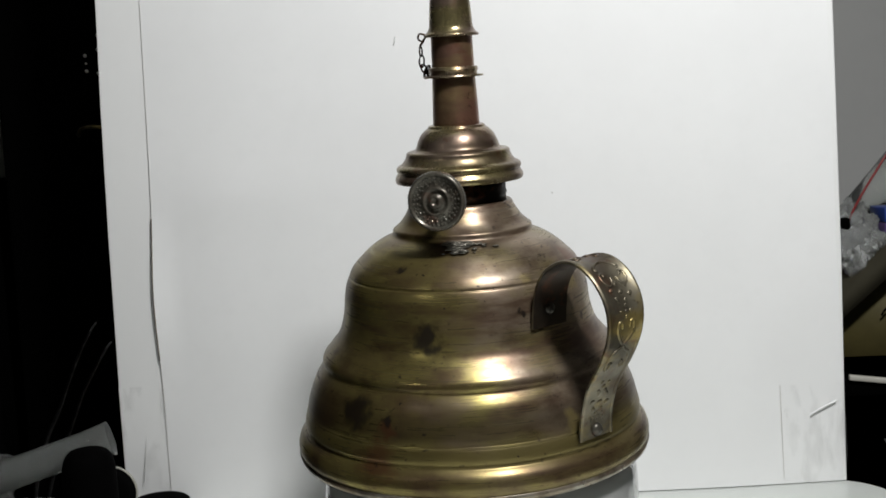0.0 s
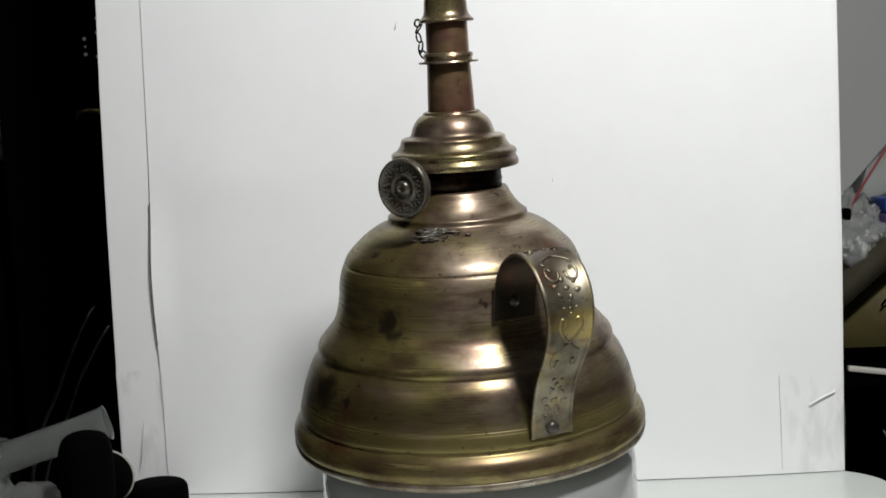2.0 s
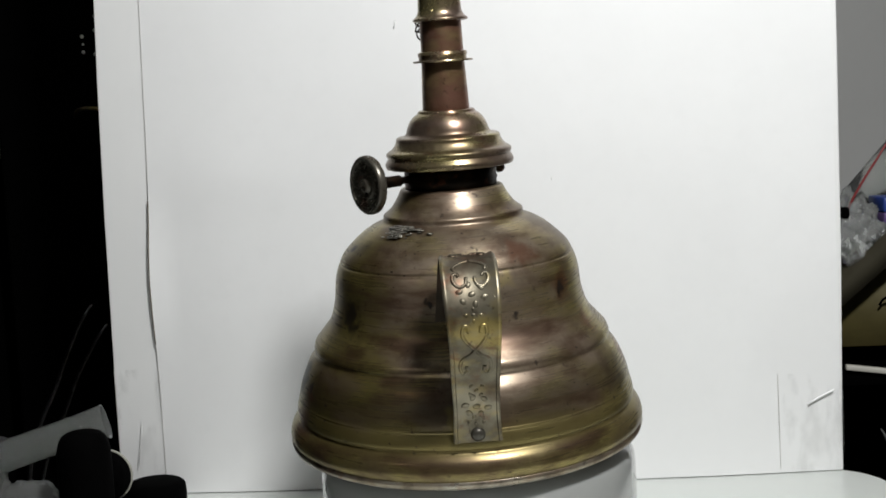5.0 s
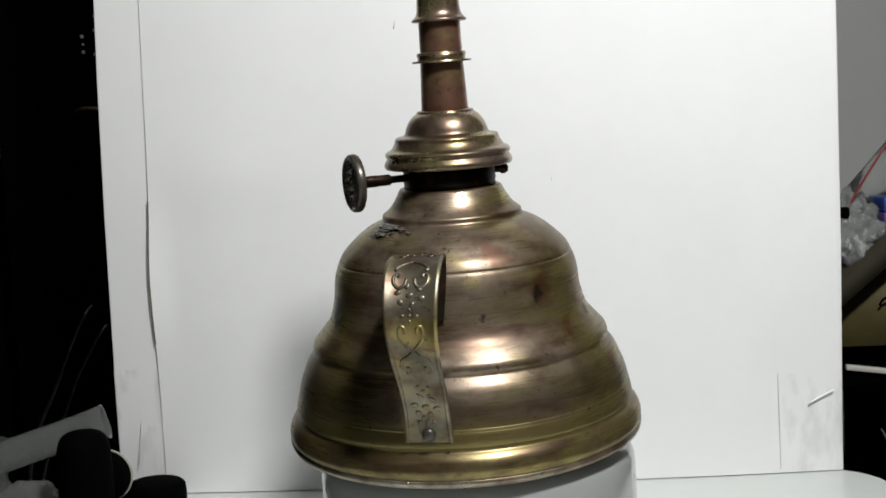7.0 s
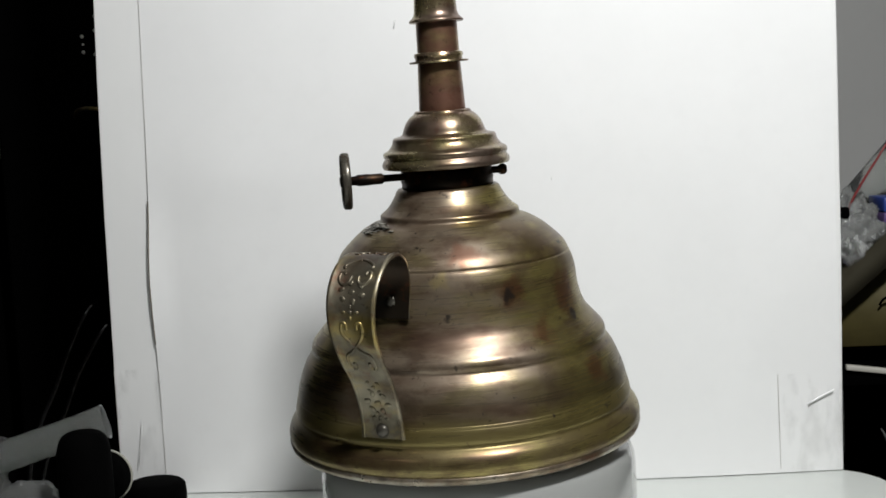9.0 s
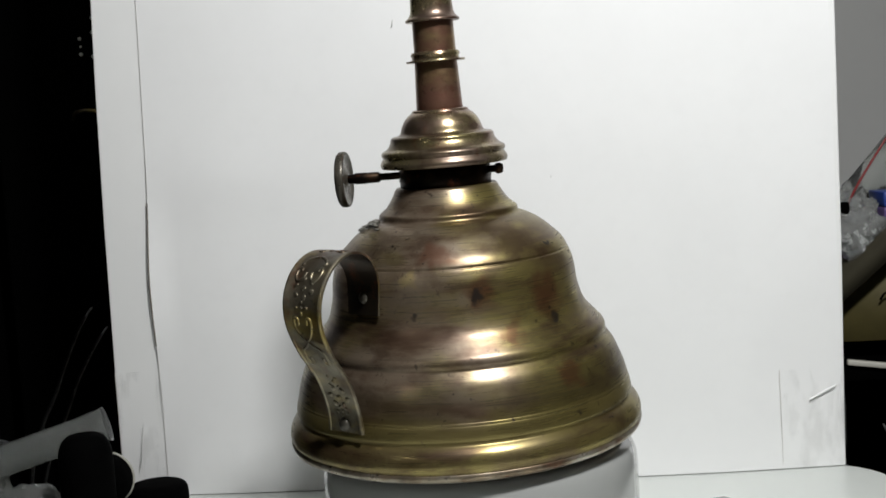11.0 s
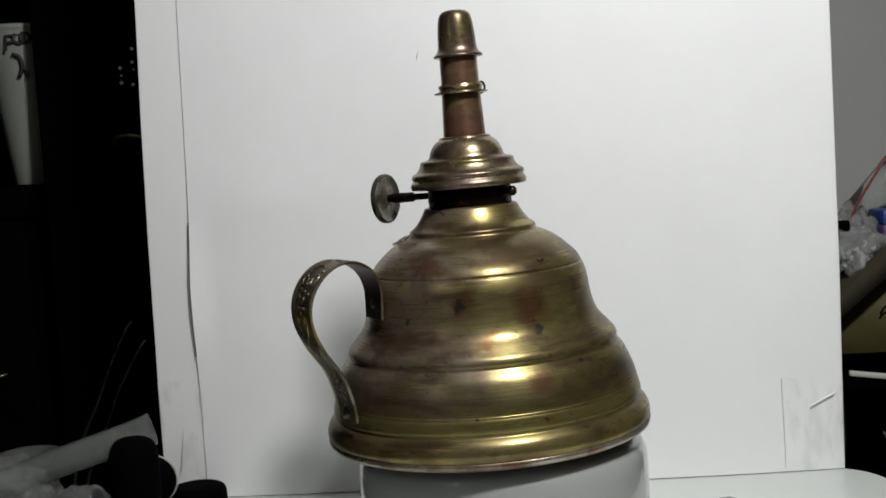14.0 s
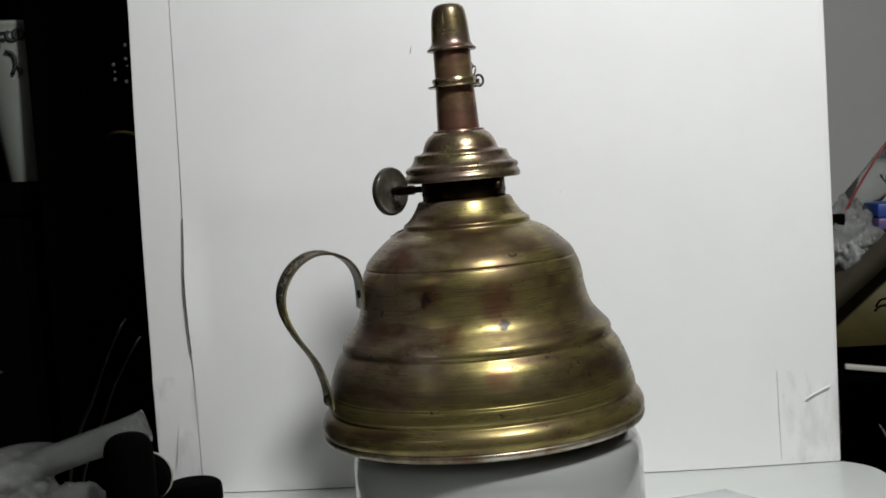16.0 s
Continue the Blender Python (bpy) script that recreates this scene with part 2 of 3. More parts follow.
SHELF_WHITE = plain("shelf_white", (0.62, 0.60, 0.53), 0.5, 0.08, 40)
RED_PLASTIC = plain("red_plastic", (0.26, 0.03, 0.028), 0.4, 0.1, 80)
BLUE_PLASTIC = plain("blue_plastic", (0.03, 0.07, 0.32), 0.4, 0.15, 60)
INK = plain("black_ink", (0.015, 0.014, 0.014), 0.6, 0.2, 60)
SOLDER = plain("grey_solder", (0.24, 0.225, 0.19), 0.36, 0.35, 220, metal=0.8, relief=0.6)
GAP_SHADE = plain("gap_shade_brown", (0.16, 0.14, 0.11), 0.8, 0.3, 120)
PALE_LINE = plain("pale_line", (0.64, 0.62, 0.58), 0.8, 0.3, 60)
STAIN = plain("pencil_grey", (0.74, 0.74, 0.725), 0.7, 0.1, 90)


def clear_plastic(name, tint=(0.90, 0.92, 0.91), rough=0.06, relief=0.3, clear=0.96):
    m, nt, b = material(name)
    b.inputs["Base Color"].default_value = (*tint, 1)
    b.inputs["Roughness"].default_value = rough
    b.inputs["Transmission Weight"].default_value = clear
    b.inputs["IOR"].default_value = 1.35
    bump(nt, b, noise_tex(nt, coords(nt), 90, 3), relief, 0.002)
    return m


CLEAR = clear_plastic("clear_plastic", (0.92, 0.94, 0.92), 0.04, 0.35, 0.94)
BAG = clear_plastic("clear_bag", (0.88, 0.90, 0.87), 0.10, 0.7, 0.90)
FOLD_GLINT = plain("fold_glint", (0.92, 0.92, 0.92), 0.2, 0.02, 60, relief=0)


# ---- mesh helpers ----
def part(name, bm, mat, parent=None, label="", smooth=True):
    me = bpy.data.meshes.new(name)
    bmesh.ops.recalc_face_normals(bm, faces=bm.faces)
    for f in bm.faces:
        f.smooth = smooth
    bm.to_mesh(me)
    bm.free()
    me.materials.append(mat)
    ob = new(name, me)
    if parent:
        ob.parent = parent
    if label:
        ob["label"] = label
    return ob


def sharpen(ob, degrees=35):
    """Keeps creases sharp on a smooth mesh."""
    bm = bmesh.new()
    bm.from_mesh(ob.data)
    for e in bm.edges:
        if len(e.link_faces) == 2 and e.calc_face_angle(0) > radians(degrees):
            e.smooth = False
    bm.to_mesh(ob.data)
    bm.free()
    return ob


def thing(name, label, category, at=None, group="", kind=""):
    ob = new(name)
    ob.empty_display_size = 0.02
    if at is not None:
        ob.matrix_world = at
    return tagged(ob, label, category, group, kind)


def smooth_line(points, steps=5):
    """A Catmull-Rom line through the points."""
    pts = [Vector(p) for p in points]
    pts = [2 * pts[0] - pts[1]] + pts + [2 * pts[-1] - pts[-2]]
    out = []
    for i in range(1, len(pts) - 2):
        a, b, c, d = pts[i - 1 : i + 3]
        for s in range(steps):
            u = s / steps
            out.append(0.5 * ((2 * b) + (c - a) * u + (2 * a - 5 * b + 4 * c - d) * u**2 + (3 * b - a - 3 * c + d) * u**3))
    out.append(pts[-2])
    return out


def lathe(profile, segments=96, wobble=0.0, closed=False):
    """A turned shape from (radius, height) pairs."""
    bm = bmesh.new()
    rings = []
    for r, h in profile:
        ring = []
        for k in range(segments):
            a = 2 * math.pi * k / segments
            d = 1 + wobble * (noise.noise(Vector((math.cos(a) * 1.7, math.sin(a) * 1.7, h * 60))))
            ring.append(bm.verts.new((r * d * math.cos(a), r * d * math.sin(a), h)))
        rings.append(ring)
    pairs = list(zip(rings, rings[1:])) + ([(rings[-1], rings[0])] if closed else [])
    for a, b in pairs:
        for k in range(segments):
            j = (k + 1) % segments
            bm.faces.new((a[k], a[j], b[j], b[k]))
    if not closed:
        for ring in (rings[0], rings[-1]):
            if profile[rings.index(ring)][0] > 1e-5:
                bm.faces.new(ring)
    return bm


def tube(points, radius, sides=8, bm=None, taper=1.0):
    bm = bm or bmesh.new()
    pts = [Vector(p) for p in points]
    rings = []
    up = Vector((0.31, 0.17, 0.93)).normalized()
    for i, p in enumerate(pts):
        d = (pts[min(i + 1, len(pts) - 1)] - pts[max(i - 1, 0)]).normalized()
        x = d.cross(up)
        if x.length < 1e-4:
            x = d.cross(Vector((1, 0, 0)))
        x.normalize()
        y = d.cross(x)
        rad = radius * (1 + (taper - 1) * i / max(1, len(pts) - 1))
        rings.append([bm.verts.new(p + rad * (math.cos(2 * math.pi * k / sides) * x + math.sin(2 * math.pi * k / sides) * y)) for k in range(sides)])
    for a, b in zip(rings, rings[1:]):
        for k in range(sides):
            bm.faces.new((a[k], a[(k + 1) % sides], b[(k + 1) % sides], b[k]))
    bm.faces.new(rings[0])
    bm.faces.new(rings[-1])
    return bm


def box(size, at=(0, 0, 0), bevel=0.0, turn=None, segments=2):
    bm = bmesh.new()
    bmesh.ops.create_cube(bm, size=1)
    bmesh.ops.scale(bm, vec=size, verts=bm.verts)
    if bevel:
        bmesh.ops.bevel(bm, geom=bm.edges[:], offset=bevel, segments=segments, affect="EDGES", profile=0.5)
    if turn is not None:
        bmesh.ops.transform(bm, matrix=turn, verts=bm.verts)
    bmesh.ops.translate(bm, vec=at, verts=bm.verts)
    return bm


def slab(outline, z0, z1, bevel=0.0):
    """An upright prism over a flat outline."""
    bm = bmesh.new()
    f = bm.faces.new([bm.verts.new((x, y, z0)) for x, y in outline])
    got = bmesh.ops.extrude_face_region(bm, geom=[f])["geom"]
    top = [v for v in got if isinstance(v, bmesh.types.BMVert)]
    bmesh.ops.translate(bm, vec=(0, 0, z1 - z0), verts=top)
    if bevel:
        es = [e for e in bm.edges if all(v in top for v in e.verts)]
        bmesh.ops.bevel(bm, geom=es, offset=bevel, segments=3, affect="EDGES", profile=0.5)
    return bm


def prism(points, y0, y1):
    bm = bmesh.new()
    f = bm.faces.new([bm.verts.new((x, y0, z)) for x, z in points])
    got = bmesh.ops.extrude_face_region(bm, geom=[f])["geom"]
    bmesh.ops.translate(bm, vec=(0, y1 - y0, 0), verts=[v for v in got if isinstance(v, bmesh.types.BMVert)])
    return bm


# ---- room ----
TABLE_DROP = -0.75
part_floor = tagged(part("floor", box((2.39, 2.49, 0.05), (0.25, -0.40, TABLE_DROP - 0.025)), ROOM_WALL, smooth=False), "dark plain room floor", "floor", kind="structure")
tagged(part("ceiling", box((2.39, 2.49, 0.05), (0.25, -0.40, 1.875)), GREY_WALL, smooth=False), "plain pale ceiling", "ceiling", kind="structure")
tagged(part("wall_north", box((2.29, 0.05, 2.6), (0.25, 0.82, 0.55)), GREY_WALL, smooth=False), "plain grey painted wall", "wall", kind="structure")
tagged(part("wall_south", box((2.29, 0.05, 2.6), (0.25, -1.62, 0.55)), ROOM_WALL, smooth=False), "plain room wall in shade", "wall", kind="structure")
tagged(part("wall_east", box((0.05, 2.49, 2.6), (1.42, -0.40, 0.55)), EAST_WALL, smooth=False), "plain grey painted wall", "wall", kind="structure")
tagged(part("wall_west", box((0.05, 2.49, 2.6), (-0.92, -0.40, 0.55)), DARK_ROOM, smooth=False), "plain wall coloured black for the dark room", "wall", kind="structure")


# ---- table ----
def rounded(x0, y0, x1, y1, r, n=8):
    pts = []
    for cx, cy, a0 in ((x1 - r, y1 - r, 0), (x0 + r, y1 - r, 90), (x0 + r, y0 + r, 180), (x1 - r, y0 + r, 270)):
        for k in range(n + 1):
            a = radians(a0 + 90 * k / n)
            pts.append((cx + r * math.cos(a), cy + r * math.sin(a)))
    return pts


def make_table():
    t = thing("table", "white laminate table with rounded corners", "table")
    part("tabletop", slab(rounded(-0.62, -0.55, 0.182, 0.1862, 0.03), -0.02, 0.0, 0.0012), TABLE_WHITE, t)
    for x in (-0.55, 0.12):
        for y in (-0.48, 0.12):
            part("leg", box((0.04, 0.04, 0.73), (x, y, -0.385), 0.004), TABLE_WHITE, t)
    return t


make_table()


def make_dark_sheet():
    m = part("dark_sheet", slab(rounded(-0.60, -0.54, -0.1400, 0.1785, 0.006), 0.0, 0.0008, 0.0003), BLACK_PLASTIC)
    return tagged(m, "added thin black sheet darkening the table under the small clutter", "mat")


make_dark_sheet()

# ---- white board with paper ----
def make_board():
    b = thing("foam_board", "white foam board standing upright behind the lamp", "board")
    left = [(-0.1667, 0.0005), (-0.1666, 0.06), (-0.1658, 0.13), (-0.1645, 0.19), (-0.1629, 0.24), (-0.1600, 0.4205)]
    right = [(0.1715, 0.4205), (0.1704, 0.20), (0.1697, 0.10), (0.1682, 0.02), (0.1680, 0.0005)]
    sheet = prism(left + right, 0.1805, 0.1865)
    bmesh.ops.bevel(sheet, geom=[e for e in sheet.edges if abs(e.verts[0].co.y - e.verts[1].co.y) < 1e-6], offset=0.0006, segments=2, affect="EDGES", profile=0.5)
    part("panel", sheet, WHITE_BOARD, b, smooth=False)
    return b


make_board()


def make_paper():
    """A sheet fixed on the board, its left edge lifted in one stretch."""
    bm = bmesh.new()
    nx, nz = 90, 90
    grid = []
    for j in range(nz + 1):
        z = 0.0004 + 0.40 * j / nz
        row = []
        for i in range(nx + 1):
            u = i / nx
            left = -0.1448 + 0.0034 * max(0, (z - 0.085) / 0.16) - 0.0007 * math.exp(-((z - 0.105) / 0.02) ** 2)
            right = 0.1675
            x = left + (right - left) * u
            lift = 0.0022 * math.exp(-((z - 0.10) / 0.035) ** 2) * max(0, 1 - u * 30)
            y = 0.1799 - lift - 0.0035 * math.sin(math.pi * u) * math.exp(-z / 0.02) + 0.0003 * min(1, (1 - u) * 6) * noise.noise(Vector((x * 18, z * 18, 0)))
            # slack waves in the sheet and one level fold
            y -= min(1, (1 - u) * 6) * min(1, 0.1 + u * 9) * (0.0009 + 0.0009 * noise.noise(Vector((x * 11, z * 8, 4))) + 0.0009 * max(0, 1 - abs(z - 0.146) / 0.02) * max(0, 1 - u * 2.2))
            row.append(bm.verts.new((x, y, z)))
        grid.append(row)
    for a, b in zip(grid, grid[1:]):
        for i in range(nx):
            bm.faces.new((a[i], a[i + 1], b[i + 1], b[i]))
    edge = [grid[j][0].co.copy() for j in range(nz + 1)]
    ob = part("paper_sheet", bm, PAPER)
    rim = bmesh.new()
    tube([p + Vector((0, -0.0002, 0)) for p in edge], 0.00006, 5, rim)
    part("edge", rim, PALE_LINE, ob, "faint line for the shade along the paper edge")
    rim = bmesh.new()
    tube([p + Vector((-0.0002, -0.0003, 0)) for p in edge if 0.068 < p.z < 0.140], 0.0003, 6, rim)
    part("edge", rim, GAP_SHADE, ob, "brown line for the shade under the lifted edge")
    return tagged(ob, "white paper sheet on the board, one edge lifting", "paper")


make_paper()

# ---- jar ----
JAR = (0.0085, 0.047)


def make_jar():
    prof = [(0.0, 0.0), (0.050, 0.0), (0.0525, 0.002), (0.0535, 0.006), (0.0538, 0.03), (0.0538, 0.0445), (0.0534, 0.0488), (0.0518, 0.0522), (0.0485, 0.0542), (0.0440, 0.0549), (0.0, 0.0550)]
    j = thing("jar", "glossy white ceramic jar under the lamp", "jar", pose(*JAR, 0))
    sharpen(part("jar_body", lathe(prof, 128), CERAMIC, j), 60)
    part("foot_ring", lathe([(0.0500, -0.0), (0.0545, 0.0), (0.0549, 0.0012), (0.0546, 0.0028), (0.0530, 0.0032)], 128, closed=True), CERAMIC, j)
    return j


make_jar()

# ---- the brass lamp ----
HANDLE_AT, KNOB_AT, CHAIN_AT = -27.2, -80.0, 172.0


def turned(x, y, z, degrees):
    a = radians(degrees)
    return (x * math.cos(a) - y * math.sin(a), x * math.sin(a) + y * math.cos(a), z)


def make_lamp():
    lamp = thing("oil_lamp", "worn brass hand oil lamp with strap handle and capped spout", "oil lamp")
    shell = [(0.0562, -0.0030), (0.0570, -0.0042), (0.0582, -0.0038), (0.0594, -0.0024), (0.0599, -0.0004), (0.0596, 0.0014), (0.0588, 0.0032), (0.0576, 0.0046), (0.0568, 0.0053), (0.0566, 0.0059),
             (0.0570, 0.0068), (0.0570, 0.0080), (0.0567, 0.0095), (0.0563, 0.0108), (0.0561, 0.0112), (0.0561, 0.0118), (0.0559, 0.0122), (0.0556, 0.0140), (0.0549, 0.0164), (0.0537, 0.0196), (0.0522, 0.0230), (0.0505, 0.0254), (0.0497, 0.0266), (0.0498, 0.0282), (0.0492, 0.0298),
             (0.0480, 0.0312), (0.0461, 0.0334), (0.0441, 0.0358), (0.0428, 0.0385), (0.0418, 0.0420), (0.0412, 0.0455), (0.0409, 0.0490), (0.0402, 0.0525),
             (0.0392, 0.0552), (0.0388, 0.0556), (0.0387, 0.0561), (0.0386, 0.0566), (0.0373, 0.0588), (0.0350, 0.0612), (0.0322, 0.0638), (0.0292, 0.0660), (0.0262, 0.0676), (0.0240, 0.0684), (0.0234, 0.0692), (0.0232, 0.0704), (0.0222, 0.0712),
             (0.0206, 0.0726), (0.0192, 0.0745), (0.0180, 0.0765), (0.0171, 0.0783), (0.0162, 0.0788), (0.0150, 0.0788)]
    outer = [(p.x, p.y) for p in smooth_line([(r, h, 0) for r, h in shell], 3)]
    reservoir = part("reservoir", lathe(outer + [(0.0148, 0.070), (0.030, 0.060), (0.050, 0.022), (0.0555, 0.006)], 144, 0.004, closed=True), BRASS, lamp, "tarnished brass body with turned rings")
    part("base_plate", lathe([(0.0, -0.0026), (0.0562, -0.0026), (0.0562, -0.0012), (0.0, -0.0012)], 64), DARK_METAL, lamp)
    part("base_rim", lathe([(0.0564, -0.0022), (0.0572, -0.0040), (0.0582, -0.0053), (0.0594, -0.0046), (0.0599, -0.0030), (0.0580, -0.0016)], 144, 0.004, closed=True), RIM_METAL, lamp, "worn grey lower rim")
    part("neck", lathe([(0.0, 0.076), (0.0152, 0.076), (0.0153, 0.0805), (0.0156, 0.0812), (0.0153, 0.0820), (0.0153, 0.0885), (0.0, 0.0885)], 72), DARK_METAL, lamp, "soot-black metal neck")
    collar = [(0.0165, 0.0858), (0.0205, 0.0856), (0.0212, 0.0862), (0.0213, 0.0872), (0.0208, 0.0882), (0.0203, 0.0890), (0.0207, 0.0896), (0.0207, 0.0906), (0.0200, 0.0913),
              (0.0190, 0.0918), (0.0180, 0.0930), (0.0174, 0.0942), (0.0172, 0.0952), (0.0165, 0.0958), (0.0152, 0.0960), (0.0142, 0.0964), (0.0137, 0.0972), (0.0132, 0.0988), (0.0122, 0.1008), (0.0108, 0.1024),
              (0.0096, 0.1032), (0.0094, 0.1037), (0.0088, 0.1041), (0.0070, 0.1042)]
    part("collar", lathe([(p.x, p.y) for p in smooth_line([(r, h, 0) for r, h in collar], 3)] + [(0.0070, 0.098), (0.0165, 0.090)], 96, 0.002, closed=True), BRASS_CAP, lamp, "stepped brass burner collar")
    part("spout", lathe([(0.0, 0.1030), (0.0078, 0.1030), (0.0077, 0.1050), (0.0073, 0.1150), (0.0070, 0.1205), (0.0068, 0.1330), (0.0064, 0.1420), (0.0, 0.1420)], 72, 0.003), COPPER, lamp, "reddish copper wick tube")
    sharpen(part("washer", lathe([(0.0070, 0.1196), (0.0097, 0.1196), (0.00985, 0.1199), (0.0097, 0.1202), (0.0079, 0.1203), (0.0078, 0.1212), (0.0082, 0.1220), (0.0079, 0.1228), (0.0070, 0.1231)], 72, closed=True), BRASS_CAP, lamp))
    cap = [(0.0070, 0.1328), (0.0086, 0.1327), (0.0090, 0.1331), (0.0088, 0.1336), (0.0079, 0.1344), (0.0072, 0.1358), (0.0070, 0.1380), (0.0068, 0.1410), (0.0065, 0.1440), (0.0062, 0.1460), (0.0057, 0.1478), (0.0046, 0.1491), (0.0026, 0.1497), (0.0, 0.1498)]
    part("cap", lathe([(p.x, p.y) for p in smooth_line([(r, h, 0) for r, h in cap], 3)], 72, 0.003), BRASS_CAP, lamp, "thimble-shaped brass cap")
    make_handle(lamp)
    make_knob(lamp)
    make_chain(lamp)
    # lumps of solder on the shoulder under the key
    bm = bmesh.new()
    for k in range(60):
        a = radians(KNOB_AT + 9 + random.gauss(0, 7))
        h = random.uniform(0.0660, 0.0690)
        r = 0.0238 + (0.0692 - h) * 2.0
        s = random.uniform(0.0005, 0.0013)
        m = Matrix.Translation((r * math.cos(a), r * math.sin(a), h)) @ Matrix.Rotation(a + random.uniform(-0.6, 0.6), 4, "Z") @ Matrix.Diagonal((s, s * random.uniform(0.8, 2.2), s * 0.22, 1))
        bmesh.ops.create_icosphere(bm, subdivisions=2, radius=1, matrix=m)
    part("solder", bm, SOLDER, lamp, "rough grey solder blobs")
    return lamp


STRAP = [(0.0428, 0.0425), (0.0427, 0.0480), (0.0430, 0.0530), (0.0446, 0.0575), (0.0478, 0.0612), (0.0534, 0.0638), (0.0598, 0.0636), (0.0660, 0.0598), (0.0702, 0.0530), (0.0706, 0.0450), (0.0672, 0.0364), (0.0612, 0.0268), (0.0583, 0.0185), (0.0574, 0.0130), (0.0573, 0.0092)]


def make_handle(lamp):
    line = smooth_line([(r, h, 0) for r, h in STRAP], 6)
    n = len(line)
    bm = bmesh.new()
    half, thick = 0.0072, 0.0007
    rows = []

    def wide(u):
        """The strap is broadest over the loop."""
        return 0.95 + 0.19 * math.exp(-((u - 0.48) / 0.20) ** 2) + 0.06 * max(0, (u - 0.85) / 0.15)

    for i, p in enumerate(line):
        d = (line[min(i + 1, n - 1)] - line[max(i - 1, 0)]).normalized()
        out = Vector((d.y, -d.x, 0)) * -1
        w = half * wide(i / (n - 1))
        row = []
        # a strap with a low raised border on each side of its outer face
        for s, lift in ((-1.0, 0), (-1.0, thick), (-0.94, thick * 1.5), (-0.86, thick * 1.5), (-0.82, thick), (0.82, thick), (0.86, thick * 1.5), (0.94, thick * 1.5), (1.0, thick), (1.0, 0)):
            q = p + out * lift
            row.append(bm.verts.new(turned(q.x, s * w, q.y, HANDLE_AT - 4.0 * max(0, 1 - i / (n - 1) / 0.35))))
        rows.append(row)
    for a, b in zip(rows, rows[1:]):
        for k in range(10):
            j = (k + 1) % 10
            bm.faces.new((a[k], a[j], b[j], b[k]))
    bm.faces.new(rows[0])
    bm.faces.new(rows[-1])
    bm.faces.ensure_lookup_table()
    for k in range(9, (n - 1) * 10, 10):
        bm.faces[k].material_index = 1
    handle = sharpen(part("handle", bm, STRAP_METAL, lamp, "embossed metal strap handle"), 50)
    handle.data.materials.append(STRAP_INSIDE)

    def on_strap(u, s, lift):
        """A place on the outer face: u along the strap from 0 to 1, s across it from -1 to 1."""
        x = u * (n - 1)
        i = min(int(x), n - 2)
        p = line[i].lerp(line[i + 1], x - i)
        d = (line[i + 1] - line[i]).normalized()
        out = Vector((-d.y, d.x, 0))
        q = p + out * (thick + lift)
        return turned(q.x, s * half * wide(u), q.y, HANDLE_AT - 4.0 * max(0, 1 - u / 0.35))

    # pressed scrolls and flowers
    def curl(points):
        line2 = smooth_line([(a, b, 0) for a, b in points], 5)
        part("scroll", tube([on_strap(p.y, p.x, -0.00018) for p in line2], 0.0006, 6), STRAP_METAL, handle)

    hook = [(0.14, 0.0), (0.20, 0.020), (0.42, 0.026), (0.60, 0.012), (0.60, -0.008), (0.46, -0.012), (0.40, -0.002)]
    leaf = [(0.02, 0.0), (0.22, 0.010), (0.46, 0.034), (0.58, 0.058), (0.50, 0.072)]
    heart = [(0.0, 0.052), (0.26, 0.036), (0.46, 0.014), (0.40, -0.008), (0.24, -0.006), (0.22, 0.008)]
    curl_end = [(0.0, 0.052), (0.24, 0.066), (0.52, 0.076), (0.62, 0.098), (0.50, 0.112), (0.34, 0.106), (0.36, 0.094)]
    for side in (-1, 1):
        curl([(side * s1, 0.385 - du) for s1, du in hook])
        curl([(side * s1, 0.500 + du) for s1, du in hook])
        curl([(side * s1, 0.440 + 0.5 * du) for s1, du in leaf])
        curl([(side * s1, 0.630 + du) for s1, du in heart])
        curl([(side * s1, 0.630 + du) for s1, du in curl_end])

    def flower(u0, petals, size, turn0):
        bm2 = bmesh.new()
        for k in range(petals + 1):
            a = turn0 + 2 * math.pi * k / petals
            reach = 0.72 if k < petals else 0.0
            c = Vector(on_strap(u0 + 0.034 * size * reach * math.sin(a), 0.62 * size * reach * math.cos(a), 0.0))
            e = Vector(on_strap(u0 + 0.034 * size * reach * math.sin(a), 0.62 * size * reach * math.cos(a), 1.0))
            m = Matrix.Translation(c) @ (e - c).to_track_quat("Z", "Y").to_matrix().to_4x4() @ Matrix.Rotation(a, 4, "Z") @ Matrix.Diagonal((0.0011 * size, 0.0008 * size, 0.0003, 1))
            bmesh.ops.create_uvsphere(bm2, u_segments=10, v_segments=6, radius=1, matrix=m)
        part("flower", bm2, STRAP_METAL, handle)

    flower(0.545, 6, 1.0, 0.3)
    flower(0.595, 4, 0.6, 0.0)
    flower(0.790, 4, 0.7, 0.9)
    flower(0.835, 6, 1.1, 0.2)
    flower(0.885, 5, 0.7, 0.5)

    def rivet(name, u, r):
        c = Vector(on_strap(u, 0, 0))
        e = Vector(on_strap(u, 0, 1))
        bm2 = bmesh.new()
        bmesh.ops.create_uvsphere(bm2, u_segments=20, v_segments=10, radius=1)
        m = Matrix.Translation(c) @ (e - c).to_track_quat("Z", "Y").to_matrix().to_4x4() @ Matrix.Diagonal((r, r, r * 0.75, 1))
        bmesh.ops.transform(bm2, matrix=m, verts=bm2.verts)
        part(name, bm2, KNOB_METAL, handle, "domed dark rivet head")

    rivet("rivet", 0.952, 0.0022)
    rivet("rivet", 0.07, 0.0021)


